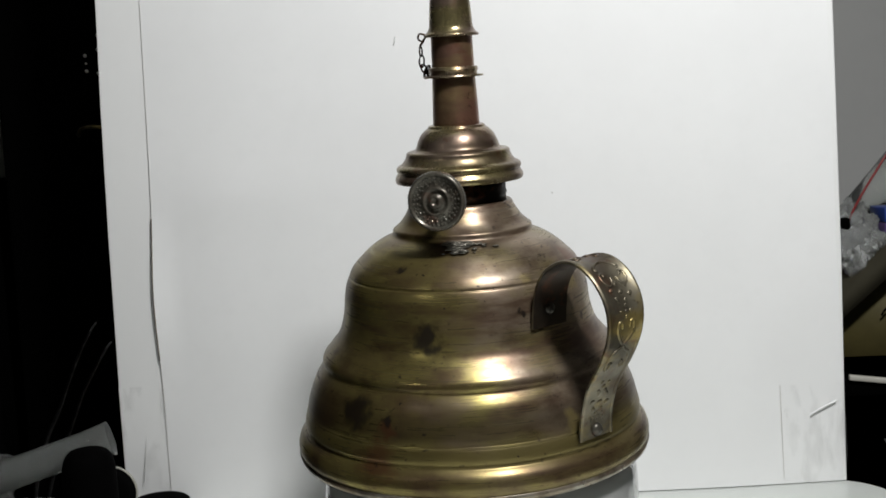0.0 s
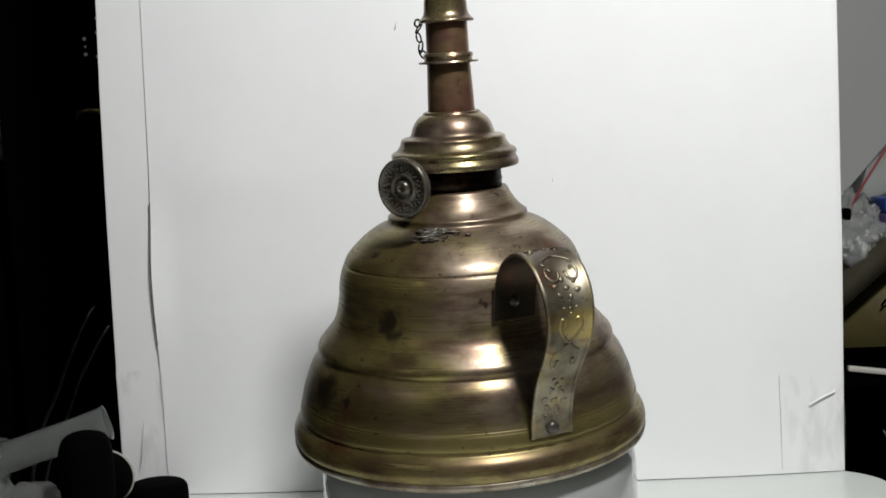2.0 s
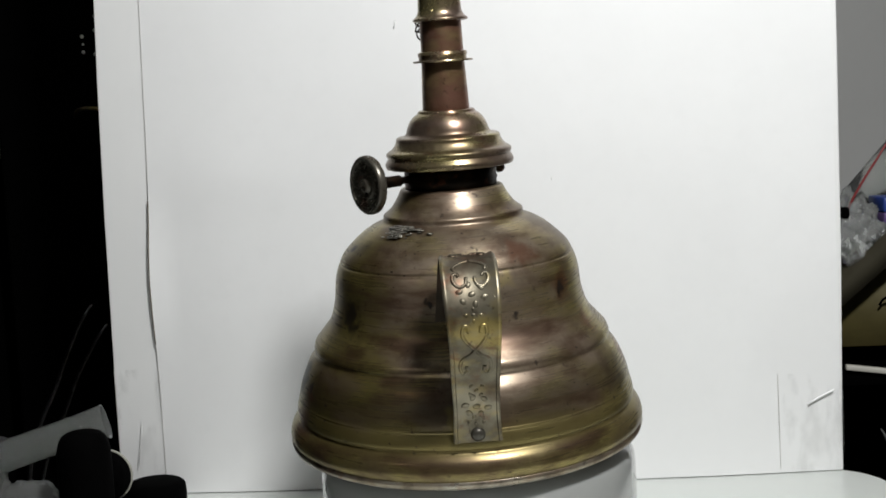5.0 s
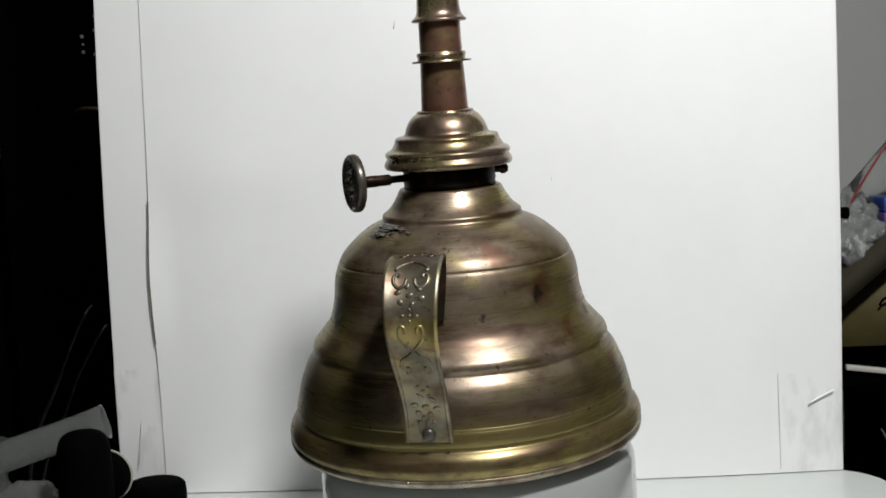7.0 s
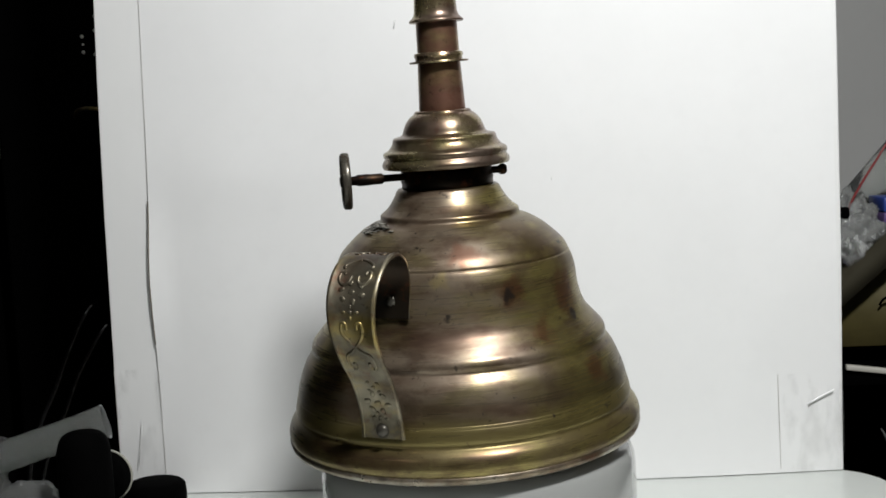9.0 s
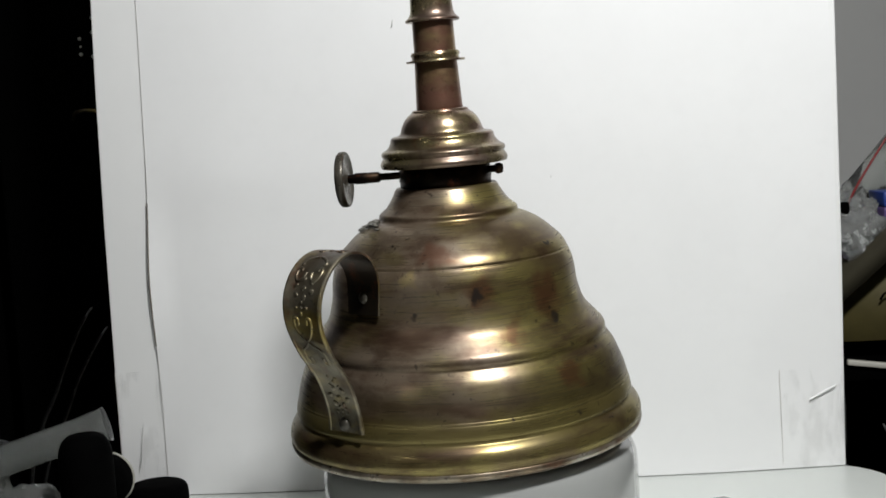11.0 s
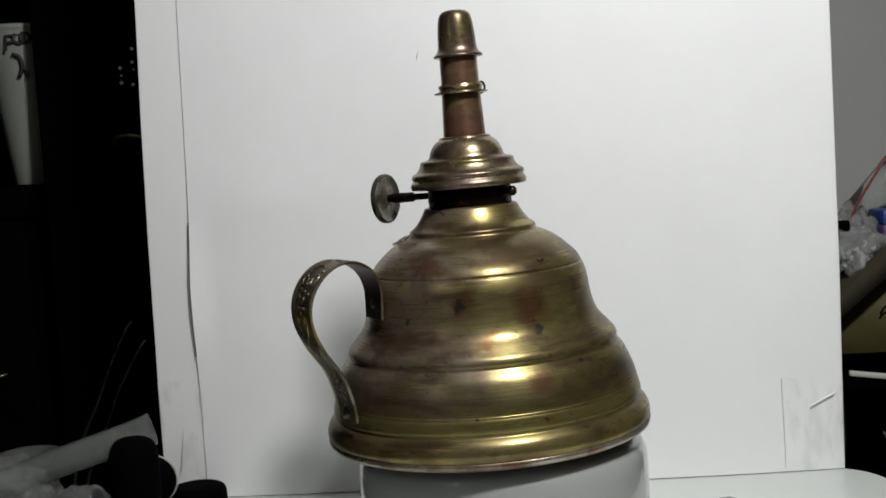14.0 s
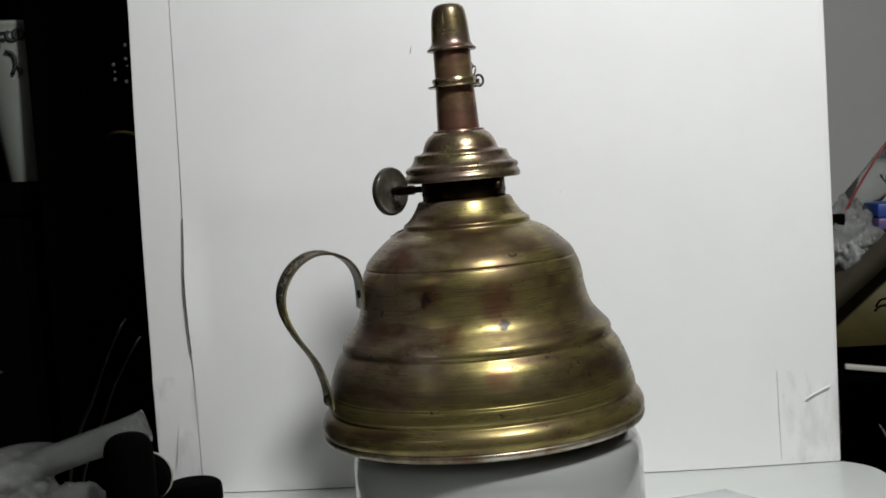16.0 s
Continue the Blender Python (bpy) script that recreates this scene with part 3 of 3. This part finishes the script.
def make_knob(lamp):
    """The wick key: a milled wheel on a thin shaft through the neck."""
    skew = KNOB_AT - 5.0
    at = Vector(turned(0.0343, 0, 0, KNOB_AT)) - Vector(turned(0.0343, 0, 0, skew))
    place = pose(at.x, at.y, 0.0831, 0, 0, skew) @ pose(0, 0, 0, 0, 90, 0)
    shaft = lathe([(0.0, -0.0198), (0.0013, -0.0196), (0.0018, -0.0188), (0.0018, -0.0176), (0.0012, -0.0168), (0.0012, 0.0215), (0.0018, 0.0222), (0.0018, 0.026), (0.0019, 0.0265), (0.0019, 0.0300), (0.0015, 0.0310), (0.0015, 0.034), (0.0, 0.034)], 20)
    bmesh.ops.transform(shaft, matrix=place, verts=shaft.verts)
    part("key_shaft", shaft, DARK_METAL, lamp)
    wheel = lathe([(0.0, 0.0326), (0.0024, 0.0326), (0.0030, 0.0332), (0.0070, 0.0336), (0.0083, 0.0330), (0.0088, 0.0326), (0.0091, 0.0330), (0.0092, 0.0338), (0.0091, 0.0350), (0.0086, 0.0356), (0.0080, 0.0354), (0.0077, 0.0347),
                   (0.0060, 0.0346), (0.0046, 0.0346), (0.0043, 0.0352), (0.0039, 0.0353), (0.0035, 0.0347), (0.0024, 0.0346), (0.0022, 0.0356), (0.0014, 0.0361), (0.0010, 0.0359), (0.0008, 0.0354), (0.0, 0.0354)], 120)
    for v in wheel.verts:
        r = math.hypot(v.co.x, v.co.y)
        if r > 0.0088:
            a = math.atan2(v.co.y, v.co.x)
            k = 1 + 0.018 * (1 if int(round(a / (2 * math.pi) * 120)) % 2 else -1)
            v.co.x *= k
            v.co.y *= k
    bmesh.ops.transform(wheel, matrix=place, verts=wheel.verts)
    knob = part("knob", wheel, KNOB_METAL, lamp, "round milled wick key wheel")
    beads = bmesh.new()
    for ring, count in ((0.0053, 14), (0.0062, 26), (0.0072, 34)):
        for k in range(count):
            a = 2 * math.pi * k / count
            bmesh.ops.create_icosphere(beads, subdivisions=1, radius=random.uniform(0.00028, 0.00042), matrix=place @ Matrix.Translation((ring * math.cos(a), ring * math.sin(a), 0.0349)))
    part("beading", beads, KNOB_METAL, knob)


def make_chain(lamp):
    bm = bmesh.new()

    def link(c, along, turn, long=0.0021, wide=0.0011, wire=0.00028):
        z = Vector(along).normalized()
        q = z.to_track_quat("Z", "Y") @ Euler((0, 0, turn)).to_quaternion()
        pts = [Vector(c) + q @ Vector((wide * math.cos(a), 0, long * math.sin(a))) for a in (2 * math.pi * k / 14 for k in range(15))]
        tube(pts, wire, 5, bm)

    drop = smooth_line([turned(0.0086, 0.0, 0.1330, CHAIN_AT + 24), turned(0.0104, 0.0012, 0.1300, CHAIN_AT + 22), turned(0.0110, -0.0012, 0.1266, CHAIN_AT + 14), turned(0.0108, 0.0012, 0.1238, CHAIN_AT + 6), turned(0.0104, 0.0, 0.1214, CHAIN_AT - 2), turned(0.0092, 0.0, 0.1200, CHAIN_AT - 8)], 1)
    for i, p in enumerate(drop[:-1]):
        link((p + drop[i + 1]) / 2, drop[i + 1] - p, 1.57 * (i % 2) + 0.4, 0.0021, 0.00095, 0.00030)
    link(turned(0.0108, 0.0012, 0.1216, CHAIN_AT - 12), (0.3, 0.2, 1), 0.3, 0.0021, 0.0015, 0.00045)
    tube(smooth_line([turned(0.0086, 0, 0.1336, CHAIN_AT + 24), turned(0.0104, 0.0002, 0.1341, CHAIN_AT + 24), turned(0.0110, 0.0004, 0.1325, CHAIN_AT + 24), turned(0.0098, 0, 0.1315, CHAIN_AT + 24)], 4), 0.00035, 6, bm)
    part("chain", bm, CHAIN_METAL, lamp, "thin blackened wire chain")


lamp = make_lamp()

# ---- tape and marks on the board ----
def dirty_tape(name):
    m, nt, b = material(name)
    vec = coords(nt, (1, 1, 0.35))
    smear = ramp(nt, noise_tex(nt, vec, 85, 4, 0.65), [(0.48, grey(0.0)), (0.76, grey(0.11))])
    b.inputs["Base Color"].default_value = (0.52, 0.515, 0.49, 1)
    b.inputs["Roughness"].default_value = 0.22
    nt.links.new(smear, b.inputs["Alpha"])
    bump(nt, b, noise_tex(nt, coords(nt), 60, 2), 0.3, 0.001)
    return m


DIRTY_TAPE = dirty_tape("smeared_clear_tape")


def tape_strip(x0, x1, z0, z1, y):
    bm = bmesh.new()
    n = 14
    rows = []
    for j in range(n + 1):
        z = z0 + (z1 - z0) * j / n
        rag = 0.0006 * noise.noise(Vector((z * 300, x0 * 10, 3)))
        rows.append([bm.verts.new((x, y - 0.0002 * noise.noise(Vector((x * 90, z * 90, 1))), z)) for x in (x0 + rag, (x0 + x1) / 2, x1)])
    for a, b in zip(rows, rows[1:]):
        for i in range(2):
            bm.faces.new((a[i], a[i + 1], b[i + 1], b[i]))
    t = part("tape_strip", bm, DIRTY_TAPE)
    t.modifiers.new("thickness", "SOLIDIFY").thickness = 0.00015
    part("soiled_edge", tube([(x0 + 0.0002 * noise.noise(Vector((z0 + k, x0, 2))), y - 0.0001, z0 + (z1 - z0) * k / 8) for k in range(9)], 0.00012, 5), PALE_LINE, t, "faintly soiled tape edge")
    return tagged(t, "smeared clear tape strip holding the paper", "tape", "tape strips on the board")


strip = tape_strip(0.1395, 0.1682, 0.0008, 0.0455, 0.1784)
part("fold", tube(smooth_line([(0.1525, 0.1782, 0.0315), (0.1575, 0.1779, 0.0345), (0.1640, 0.1782, 0.0375)], 4), 0.0004, 6), FOLD_GLINT, strip, "fold in the tape with its glint coloured white")
tape_strip(-0.1655, -0.1435, 0.0008, 0.0600, 0.1779)


def paper_mark(x, z, long, lean, wide=0.0004):
    d = Vector((math.sin(lean), 0, math.cos(lean))) * long / 2
    c = Vector((x, 0.1781, z))
    bm = tube([c - d, c - d * 0.3 + Vector((wide * 0.5, 0, 0)), c + d], wide / 2, 5)
    bmesh.ops.scale(bm, vec=(1, 0.12, 1), space=Matrix.Translation(-c), verts=bm.verts)
    return tagged(part("pencil_mark", bm, STAIN), "small grey mark on the white paper", "mark", "marks on the paper")


for mk in ((-0.025, 0.212, 0.0035, 0.2), (0.042, 0.139, 0.0012, 0.0), (-0.1555, 0.0250, 0.022, 0.16, 0.0003)):
    paper_mark(*mk)


# ---- dark side ----
def make_dark_cabinet():
    c = thing("tall_cabinet", "tall matt black cabinet standing behind the board", "cabinet")
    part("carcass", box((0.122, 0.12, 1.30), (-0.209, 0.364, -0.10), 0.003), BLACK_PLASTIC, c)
    for x, z, r in ((-0.2157, 0.2307, 0.0011), (-0.2154, 0.2263, 0.0007), (-0.2155, 0.2219, 0.0011), (-0.2077, 0.2418, 0.0011), (-0.2081, 0.2338, 0.0011), (-0.2075, 0.2294, 0.0007), (-0.2086, 0.2203, 0.0011)):
        bm = bmesh.new()
        bmesh.ops.create_uvsphere(bm, u_segments=12, v_segments=8, radius=r)
        bmesh.ops.translate(bm, vec=(x, 0.3036, z), verts=bm.verts)
        part("stud", bm, WHITE_RIM, c, "small pale stud")
    part("drawer_pull", tube(smooth_line([(-0.2235, 0.3045, 0.1855), (-0.2205, 0.300, 0.1888), (-0.2150, 0.2985, 0.1900), (-0.2085, 0.300, 0.1893), (-0.204, 0.3045, 0.1875)], 5), 0.0011, 8), STRAP_METAL, c, "dull bronze pull")
    return c


make_dark_cabinet()
tagged(part("backdrop", box((0.955, 0.05, 2.59), (-0.4155, 0.56, 0.55)), DARK_ROOM, smooth=False), "added black slab standing in for the dark room", "backdrop", kind="structure")


def make_low_cabinet():
    c = thing("low_cabinet", "low black cabinet below a paper cup", "cabinet")
    part("carcass", box((0.20, 0.12, 0.895), (-0.385, 0.366, -0.3025), 0.003), BLACK_PLASTIC, c)
    part("cabinet_top", box((0.21, 0.13, 0.020), (-0.385, 0.366, 0.155), 0.003), BLACK_PLASTIC, c)
    return c


make_low_cabinet()


def make_cup():
    c = thing("paper_cup", "tapered white cup with black lettering", "cup", pose(-0.2920, 0.343, 0.165))
    part("cup_body", lathe([(0.0, 0.0), (0.0105, 0.0), (0.0112, 0.001), (0.0240, 0.094), (0.0250, 0.097), (0.0260, 0.0985), (0.0250, 0.100), (0.0238, 0.098), (0.0102, 0.004), (0.0, 0.004)], 64), plain("cup_card", (0.26, 0.275, 0.245), 0.6, 0.1, 30), c)
    curve = bpy.data.curves.new("lettering", "FONT")
    curve.body, curve.size, curve.extrude = "F", 0.0145, 0.0004
    ob = new("lettering", curve)
    ob.parent, ob.matrix_basis = c, pose(-0.0012, -0.0262, 0.0830, 84, 0, 0)
    ob.data.materials.append(INK)
    for x, z, s in ((0.0075, 0.0905, 0.0042), (0.0115, 0.091, 0.0040)):
        ring = lathe([(s, -0.0004), (s, 0.0004), (s * 0.45, 0.0004), (s * 0.45, -0.0004)], 20, closed=True)
        bmesh.ops.transform(ring, matrix=pose(x, -0.0242 + x * 0.22, z, 84, 0, 20), verts=ring.verts)
        part("print", ring, INK, c)
    bm = tube(smooth_line([(0.0035, -0.0245, 0.081), (0.0075, -0.0232, 0.079), (0.0085, -0.0226, 0.073), (0.006, -0.0222, 0.067)], 4), 0.0012, 6)
    tube(smooth_line([(0.0085, -0.0228, 0.073), (0.0110, -0.0216, 0.070), (0.0105, -0.0212, 0.066)], 4), 0.001, 6, bm)
    part("print", bm, INK, c)


make_cup()


def make_cable():
    line = smooth_line([(-0.2180, 0.3050, 0.0800), (-0.2200, 0.295, 0.0770), (-0.2245, 0.290, 0.068), (-0.2330, 0.288, 0.050), (-0.2400, 0.286, 0.032), (-0.2510, 0.284, 0.008), (-0.258, 0.282, -0.03), (-0.262, 0.30, -0.12), (-0.262, 0.31, -0.748)], 6)
    m, nt, b = material("glossy_black")
    b.inputs["Base Color"].default_value = (0.10, 0.10, 0.10, 1)
    b.inputs["Metallic"].default_value = 0.9
    b.inputs["Roughness"].default_value = 0.13
    b.inputs["IOR"].default_value = 2.4
    bump(nt, b, noise_tex(nt, coords(nt), 70, 2), 1.0, 0.003)
    ob = part("cable", tube(line, 0.0013, 10), m)
    tagged(ob, "glossy black cable hanging behind the table", "cable", "cables behind the table")
    ob2 = part("cable", tube([p + Vector((0.004 + 0.1 * max(0, p.z - 0.05), 0.004, -0.012)) for p in line], 0.0013, 8), m)
    tagged(ob2, "glossy black cable hanging behind the table", "cable", "cables behind the table")


make_cable()


def make_ring():
    bm = bmesh.new()
    tube([(-0.3045 + 0.0050 * math.cos(a), 0.296 + 0.0035 * math.sin(a), 0.0492 + 0.0012 * math.cos(a)) for a in (2 * math.pi * k / 24 for k in range(25))], 0.0008, 6, bm)
    tube([(-0.3045, 0.2995, 0.049), (-0.3045, 0.3075, 0.048)], 0.0008, 6, bm)
    tagged(part("key_ring", bm, STRAP_METAL), "small brass ring on the low cabinet", "ring")


make_ring()


# ---- small things on the table, beside the board ----
def make_clear_tube():
    a, b = Vector((-0.2850, 0.118, 0.0080)), Vector((-0.1607, 0.150, 0.0425))
    length = (b - a).length
    bm = lathe([(0.0070, 0.0), (0.0070, length - 0.012), (0.0076, length - 0.001), (0.0079, length), (0.0073, length), (0.0070, length - 0.001), (0.0064, length - 0.012), (0.0064, 0.0)], 48, closed=True)
    bmesh.ops.transform(bm, matrix=Matrix.Translation(a) @ (b - a).to_track_quat("Z", "Y").to_matrix().to_4x4(), verts=bm.verts)
    return tagged(part("plastic_tube", bm, CLEAR), "clear plastic tube lying on the table", "tube")


make_clear_tube()


def make_black_bottle():
    t = thing("bottle", "small black bottle with rounded shoulders", "bottle", pose(-0.1590, 0.118, 0))
    prof = smooth_line([(0.0, 0.0, 0), (0.0115, 0.0, 0), (0.0126, 0.002, 0), (0.0128, 0.022, 0), (0.0127, 0.034, 0), (0.0118, 0.0405, 0), (0.0092, 0.0442, 0), (0.005, 0.0456, 0), (0.0, 0.0458, 0)], 3)
    part("bottle_body", lathe([(max(p.x, 0) * 0.87, p.y) for p in prof], 48), BLACK_PLASTIC, t)


make_black_bottle()


def make_black_lens():
    t = thing("lens_barrel", "black barrel with a white rim on a foot", "lens")
    bm = lathe([(0.0, 0.0185), (0.0108, 0.0185), (0.0112, 0.0195), (0.0110, 0.0270), (0.0102, 0.0285), (0.0, 0.0285)], 48)
    place = Matrix.Translation((-0.1582, 0.1600, 0.0207)) @ Matrix.Rotation(radians(90), 4, "X")
    bmesh.ops.transform(bm, matrix=place, verts=bm.verts)
    part("barrel", bm, BLACK_PLASTIC, t)
    ring = lathe([(0.0111, 0.0200), (0.0116, 0.0200), (0.0118, 0.0206), (0.0116, 0.0214), (0.0111, 0.0214)], 64, closed=True)
    bmesh.ops.transform(ring, matrix=place, verts=ring.verts)
    part("rim", ring, plain("ivory_rim", (0.36, 0.35, 0.30), 0.4, 0.1, 60), t, "ivory rim")
    part("foot", box((0.012, 0.008, 0.0105), (-0.1582, 0.1365, 0.00525), 0.001), BLACK_PLASTIC, t)


make_black_lens()


def make_small_dish():
    bm = lathe([(0.0, 0.0), (0.010, 0.0), (0.0125, 0.004), (0.0140, 0.0285), (0.0146, 0.0294), (0.0140, 0.0300), (0.0133, 0.0290), (0.0117, 0.005), (0.0, 0.002)], 40)
    ob = part("plastic_cup", bm, CLEAR)
    ob.location = (-0.2310, 0.1700, 0)
    tagged(ob, "small clear plastic cup behind the tube", "cup")


make_small_dish()


def make_puck():
    prof = smooth_line([(0.0, 0.0, 0), (0.0120, 0.0, 0), (0.0128, 0.003, 0), (0.0128, 0.0165, 0), (0.0118, 0.0215, 0), (0.0092, 0.0240, 0), (0.004, 0.0248, 0), (0.0, 0.0250, 0)], 3)
    ob = part("rubber_foot", lathe([(max(p.x, 0) * 1.08, p.y * 0.50) for p in prof], 48), BLACK_PLASTIC)
    ob.location = (-0.1440, 0.1600, 0)
    tagged(ob, "rounded black rubber foot lying on the table", "rubber foot")


make_puck()


def crumpled(name, at, size, seed, label, mat, amount=0.35):
    bm = bmesh.new()
    bmesh.ops.create_icosphere(bm, subdivisions=4, radius=1)
    for v in bm.verts:
        q = v.co * 1.6 + Vector((seed, 0, 0))
        k = 1 + amount * (abs(noise.noise(q * 1.3)) * 1.6 - 0.5) + 0.5 * amount * noise.noise(q * 4)
        v.co = Vector((v.co.x * size[0], v.co.y * size[1], v.co.z * size[2])) * k
    low = min(v.co.z for v in bm.verts)
    bmesh.ops.translate(bm, vec=(at[0], at[1], at[2] - low), verts=bm.verts)
    return tagged(part(name, bm, mat), label, "plastic bag", "clear plastic bags")


crumpled("plastic_bag", (-0.2300, 0.140, 0.0), (0.024, 0.018, 0.0175), 3.0, "crumpled clear plastic bag on the table", BAG, 0.22)
crumpled("plastic_bag", (-0.1960, 0.1420, 0.0), (0.017, 0.010, 0.0090), 9.0, "crumpled clear plastic bag below the tube", BAG, 0.2)


# ---- the lit side: shelf, case and clutter ----
def make_shelf():
    s = thing("shelf_unit", "black shelf unit with a pale front edge", "shelf")
    part("board", box((0.55, 0.24, 0.010), (0.39, 0.462, 0.009), 0.001), BLACK_PLASTIC, s)
    bm = box((0.55, 0.004, 0.0034), (0.0, 0.0, 0.0), 0.0008, turn=Matrix.Rotation(radians(8), 4, "Y"))
    bmesh.ops.translate(bm, vec=(0.486, 0.340, -0.0222), verts=bm.verts)
    part("edge_strip", bm, SHELF_WHITE, s, "pale front edge")
    part("side_panel", box((0.02, 0.24, 0.76), (0.125, 0.462, -0.373), 0.001), BLACK_PLASTIC, s)
    part("side_panel", box((0.02, 0.24, 0.76), (0.655, 0.462, -0.373), 0.001), BLACK_PLASTIC, s)
    part("back_panel", box((0.51, 0.01, 0.74), (0.39, 0.576, -0.380), 0.001), BLACK_PLASTIC, s)
    return s


make_shelf()


def make_case():
    c = thing("storage_case", "open case with grey sloping lid and olive inside", "case")
    part("lid", prism([(0.150, 0.0155), (0.241, 0.0965), (0.36, 0.0985), (0.36, 0.0880), (0.256, 0.0880), (0.247, 0.0840), (0.166, 0.0155)], 0.332, 0.44), CARD, c, "grey sloping lid")
    part("shadow_gap", prism([(0.166, 0.0150), (0.247, 0.0840), (0.256, 0.0880), (0.36, 0.0880), (0.36, 0.0150)], 0.372, 0.43), BLACK_PLASTIC, c)
    part("inside", prism([(0.172, 0.0265), (0.2480, 0.0860), (0.3570, 0.0860), (0.3570, 0.0250)], 0.352, 0.360), OLIVE_CARD, c, "olive card inside")
    part("clasp", tube(smooth_line([(0.2360, 0.347, 0.051), (0.2395, 0.345, 0.0555), (0.2520, 0.345, 0.0560), (0.262, 0.347, 0.0555)], 4), 0.0007, 6), BLACK_PLASTIC, c)
    return c


make_case()
crumpled("plastic_bag", (0.2205, 0.345, 0.0720), (0.0190, 0.012, 0.0215), 5.0, "crumpled clear bubble bag on the case", clear_plastic("bubble_bag", (0.95, 0.97, 0.95), 0.05, 0.8, 0.82), 0.5)


def make_wire():
    w = thing("wire", "thin red wire with a black plug", "wire")
    part("strand", tube(smooth_line([(0.2165, 0.336, 0.1085), (0.2190, 0.335, 0.1150), (0.2250, 0.334, 0.1255), (0.2320, 0.333, 0.1365), (0.2385, 0.333, 0.1460), (0.2480, 0.335, 0.1560), (0.262, 0.345, 0.166), (0.29, 0.40, 0.150), (0.31, 0.47, 0.09), (0.31, 0.48, 0.016)], 6), 0.0007, 8), RED_PLASTIC, w)
    part("plug", box((0.011, 0.006, 0.007), (0.2115, 0.337, 0.1070), 0.0015), BLACK_PLASTIC, w, "black plug")


make_wire()


def make_blue_box():
    b = thing("small_box", "blue and violet plastic box on the case", "box")
    part("box_top", box((0.05, 0.03, 0.009), (0.2650, 0.362, 0.1100), 0.001), BLUE_PLASTIC, b)
    part("box_base", box((0.05, 0.03, 0.0075), (0.2650, 0.362, 0.1016), 0.001), plain("violet_plastic", (0.14, 0.09, 0.24), 0.4, 0.15, 60), b, "violet base")


make_blue_box()


def make_roll():
    r = thing("film_roll", "upright roll of clear film with black marks", "roll")
    a, b = Vector((0.2290, 0.392, 0.1000)), Vector((0.2750, 0.398, 0.1500))
    bm = lathe([(0.011, 0.0), (0.011, (b - a).length), (0.010, (b - a).length), (0.010, 0.0)], 32, closed=True)
    bmesh.ops.transform(bm, matrix=Matrix.Translation(a) @ (b - a).to_track_quat("Z", "Y").to_matrix().to_4x4(), verts=bm.verts)
    part("film", bm, CLEAR, r)
    for pts in ([(0.2355, 0.384, 0.107), (0.2338, 0.383, 0.102), (0.2365, 0.383, 0.0985)], [(0.2540, 0.385, 0.131), (0.2565, 0.385, 0.126), (0.2580, 0.385, 0.132), (0.2600, 0.385, 0.127)]):
        part("mark", tube(pts, 0.0008, 6), INK, r)


make_roll()


def make_strip(points, wide, label):
    line = smooth_line(points, 6)
    bm = bmesh.new()
    rows = []
    for i, p in enumerate(line):
        w = wide * math.sin(math.pi * (0.06 + 0.9 * i / (len(line) - 1)))
        rows.append([bm.verts.new(p + Vector((w * 0.7, s * 0.002, w * 0.7)) * s) for s in (-1, 0, 1)])
    for a, b in zip(rows, rows[1:]):
        for k in range(2):
            bm.faces.new((a[k], a[k + 1], b[k + 1], b[k]))
    ob = part("plastic_scrap", bm, plain("grey_film", (0.17, 0.18, 0.17), 0.35, 0.3, 80))
    ob.modifiers.new("thickness", "SOLIDIFY").thickness = 0.0005
    tagged(ob, label, "plastic scrap", "scraps beside the table")


make_strip([(0.2215, 0.300, -0.0120), (0.2270, 0.300, -0.0215), (0.2350, 0.302, -0.0300), (0.2480, 0.304, -0.0400), (0.262, 0.310, -0.052)], 0.0022, "curled grey film scrap beside the table")
make_strip([(0.2330, 0.305, -0.0050), (0.2400, 0.305, -0.0140), (0.2500, 0.307, -0.0230), (0.264, 0.312, -0.032)], 0.0035, "curled grey film scrap beside the table")


def make_card():
    ob = part("clear_card", slab([(0.078, 0.128), (0.106, 0.1385), (0.118, 0.121), (0.088, 0.110)], 0.0, 0.0012, 0.0003), plain("pale_plastic", (0.55, 0.58, 0.57), 0.2, 0.05, 40))
    tagged(ob, "small pale plastic card lying on the table", "card")


make_card()



# ---- what moves ----
def lamp_pose(x, y, z, lean_x, lean_y, turn):
    return Matrix.Translation((x, y, z)) @ Matrix.Rotation(radians(lean_x), 4, "X") @ Matrix.Rotation(radians(lean_y), 4, "Y") @ Matrix.Rotation(radians(turn), 4, "Z")


def motions():
    walk(lamp, [(t, lamp_pose(*row)) for t, *row in (
        (0, 0.00701, 0.04676, 0.06296, 5.954, 0.667, -19.44),
        (1.5, 0.00635, 0.04650, 0.06250, 5.788, 0.207, -30.79),
        (3.5, 0.0056, 0.04692, 0.06275, 5.541, -0.35, -45.56),
        (7, 0.00492, 0.0477, 0.06262, 4.845, -0.50, -70.42),
        (9, 0.0044, 0.04798, 0.06255, 4.03, -0.74, -84.3),
        (11.5, 0.00428, 0.0482, 0.06270, 3.08, -1.0, -101.6),
        (12.5, 0.00424, 0.0482, 0.06275, 2.65, -1.08, -107.3),
        (14.5, 0.00416, 0.04790, 0.06280, 1.50, -1.025, -121.0),
        (16, 0.00413, 0.0478, 0.06270, 1.05, -0.93, -131.04))])


motions()
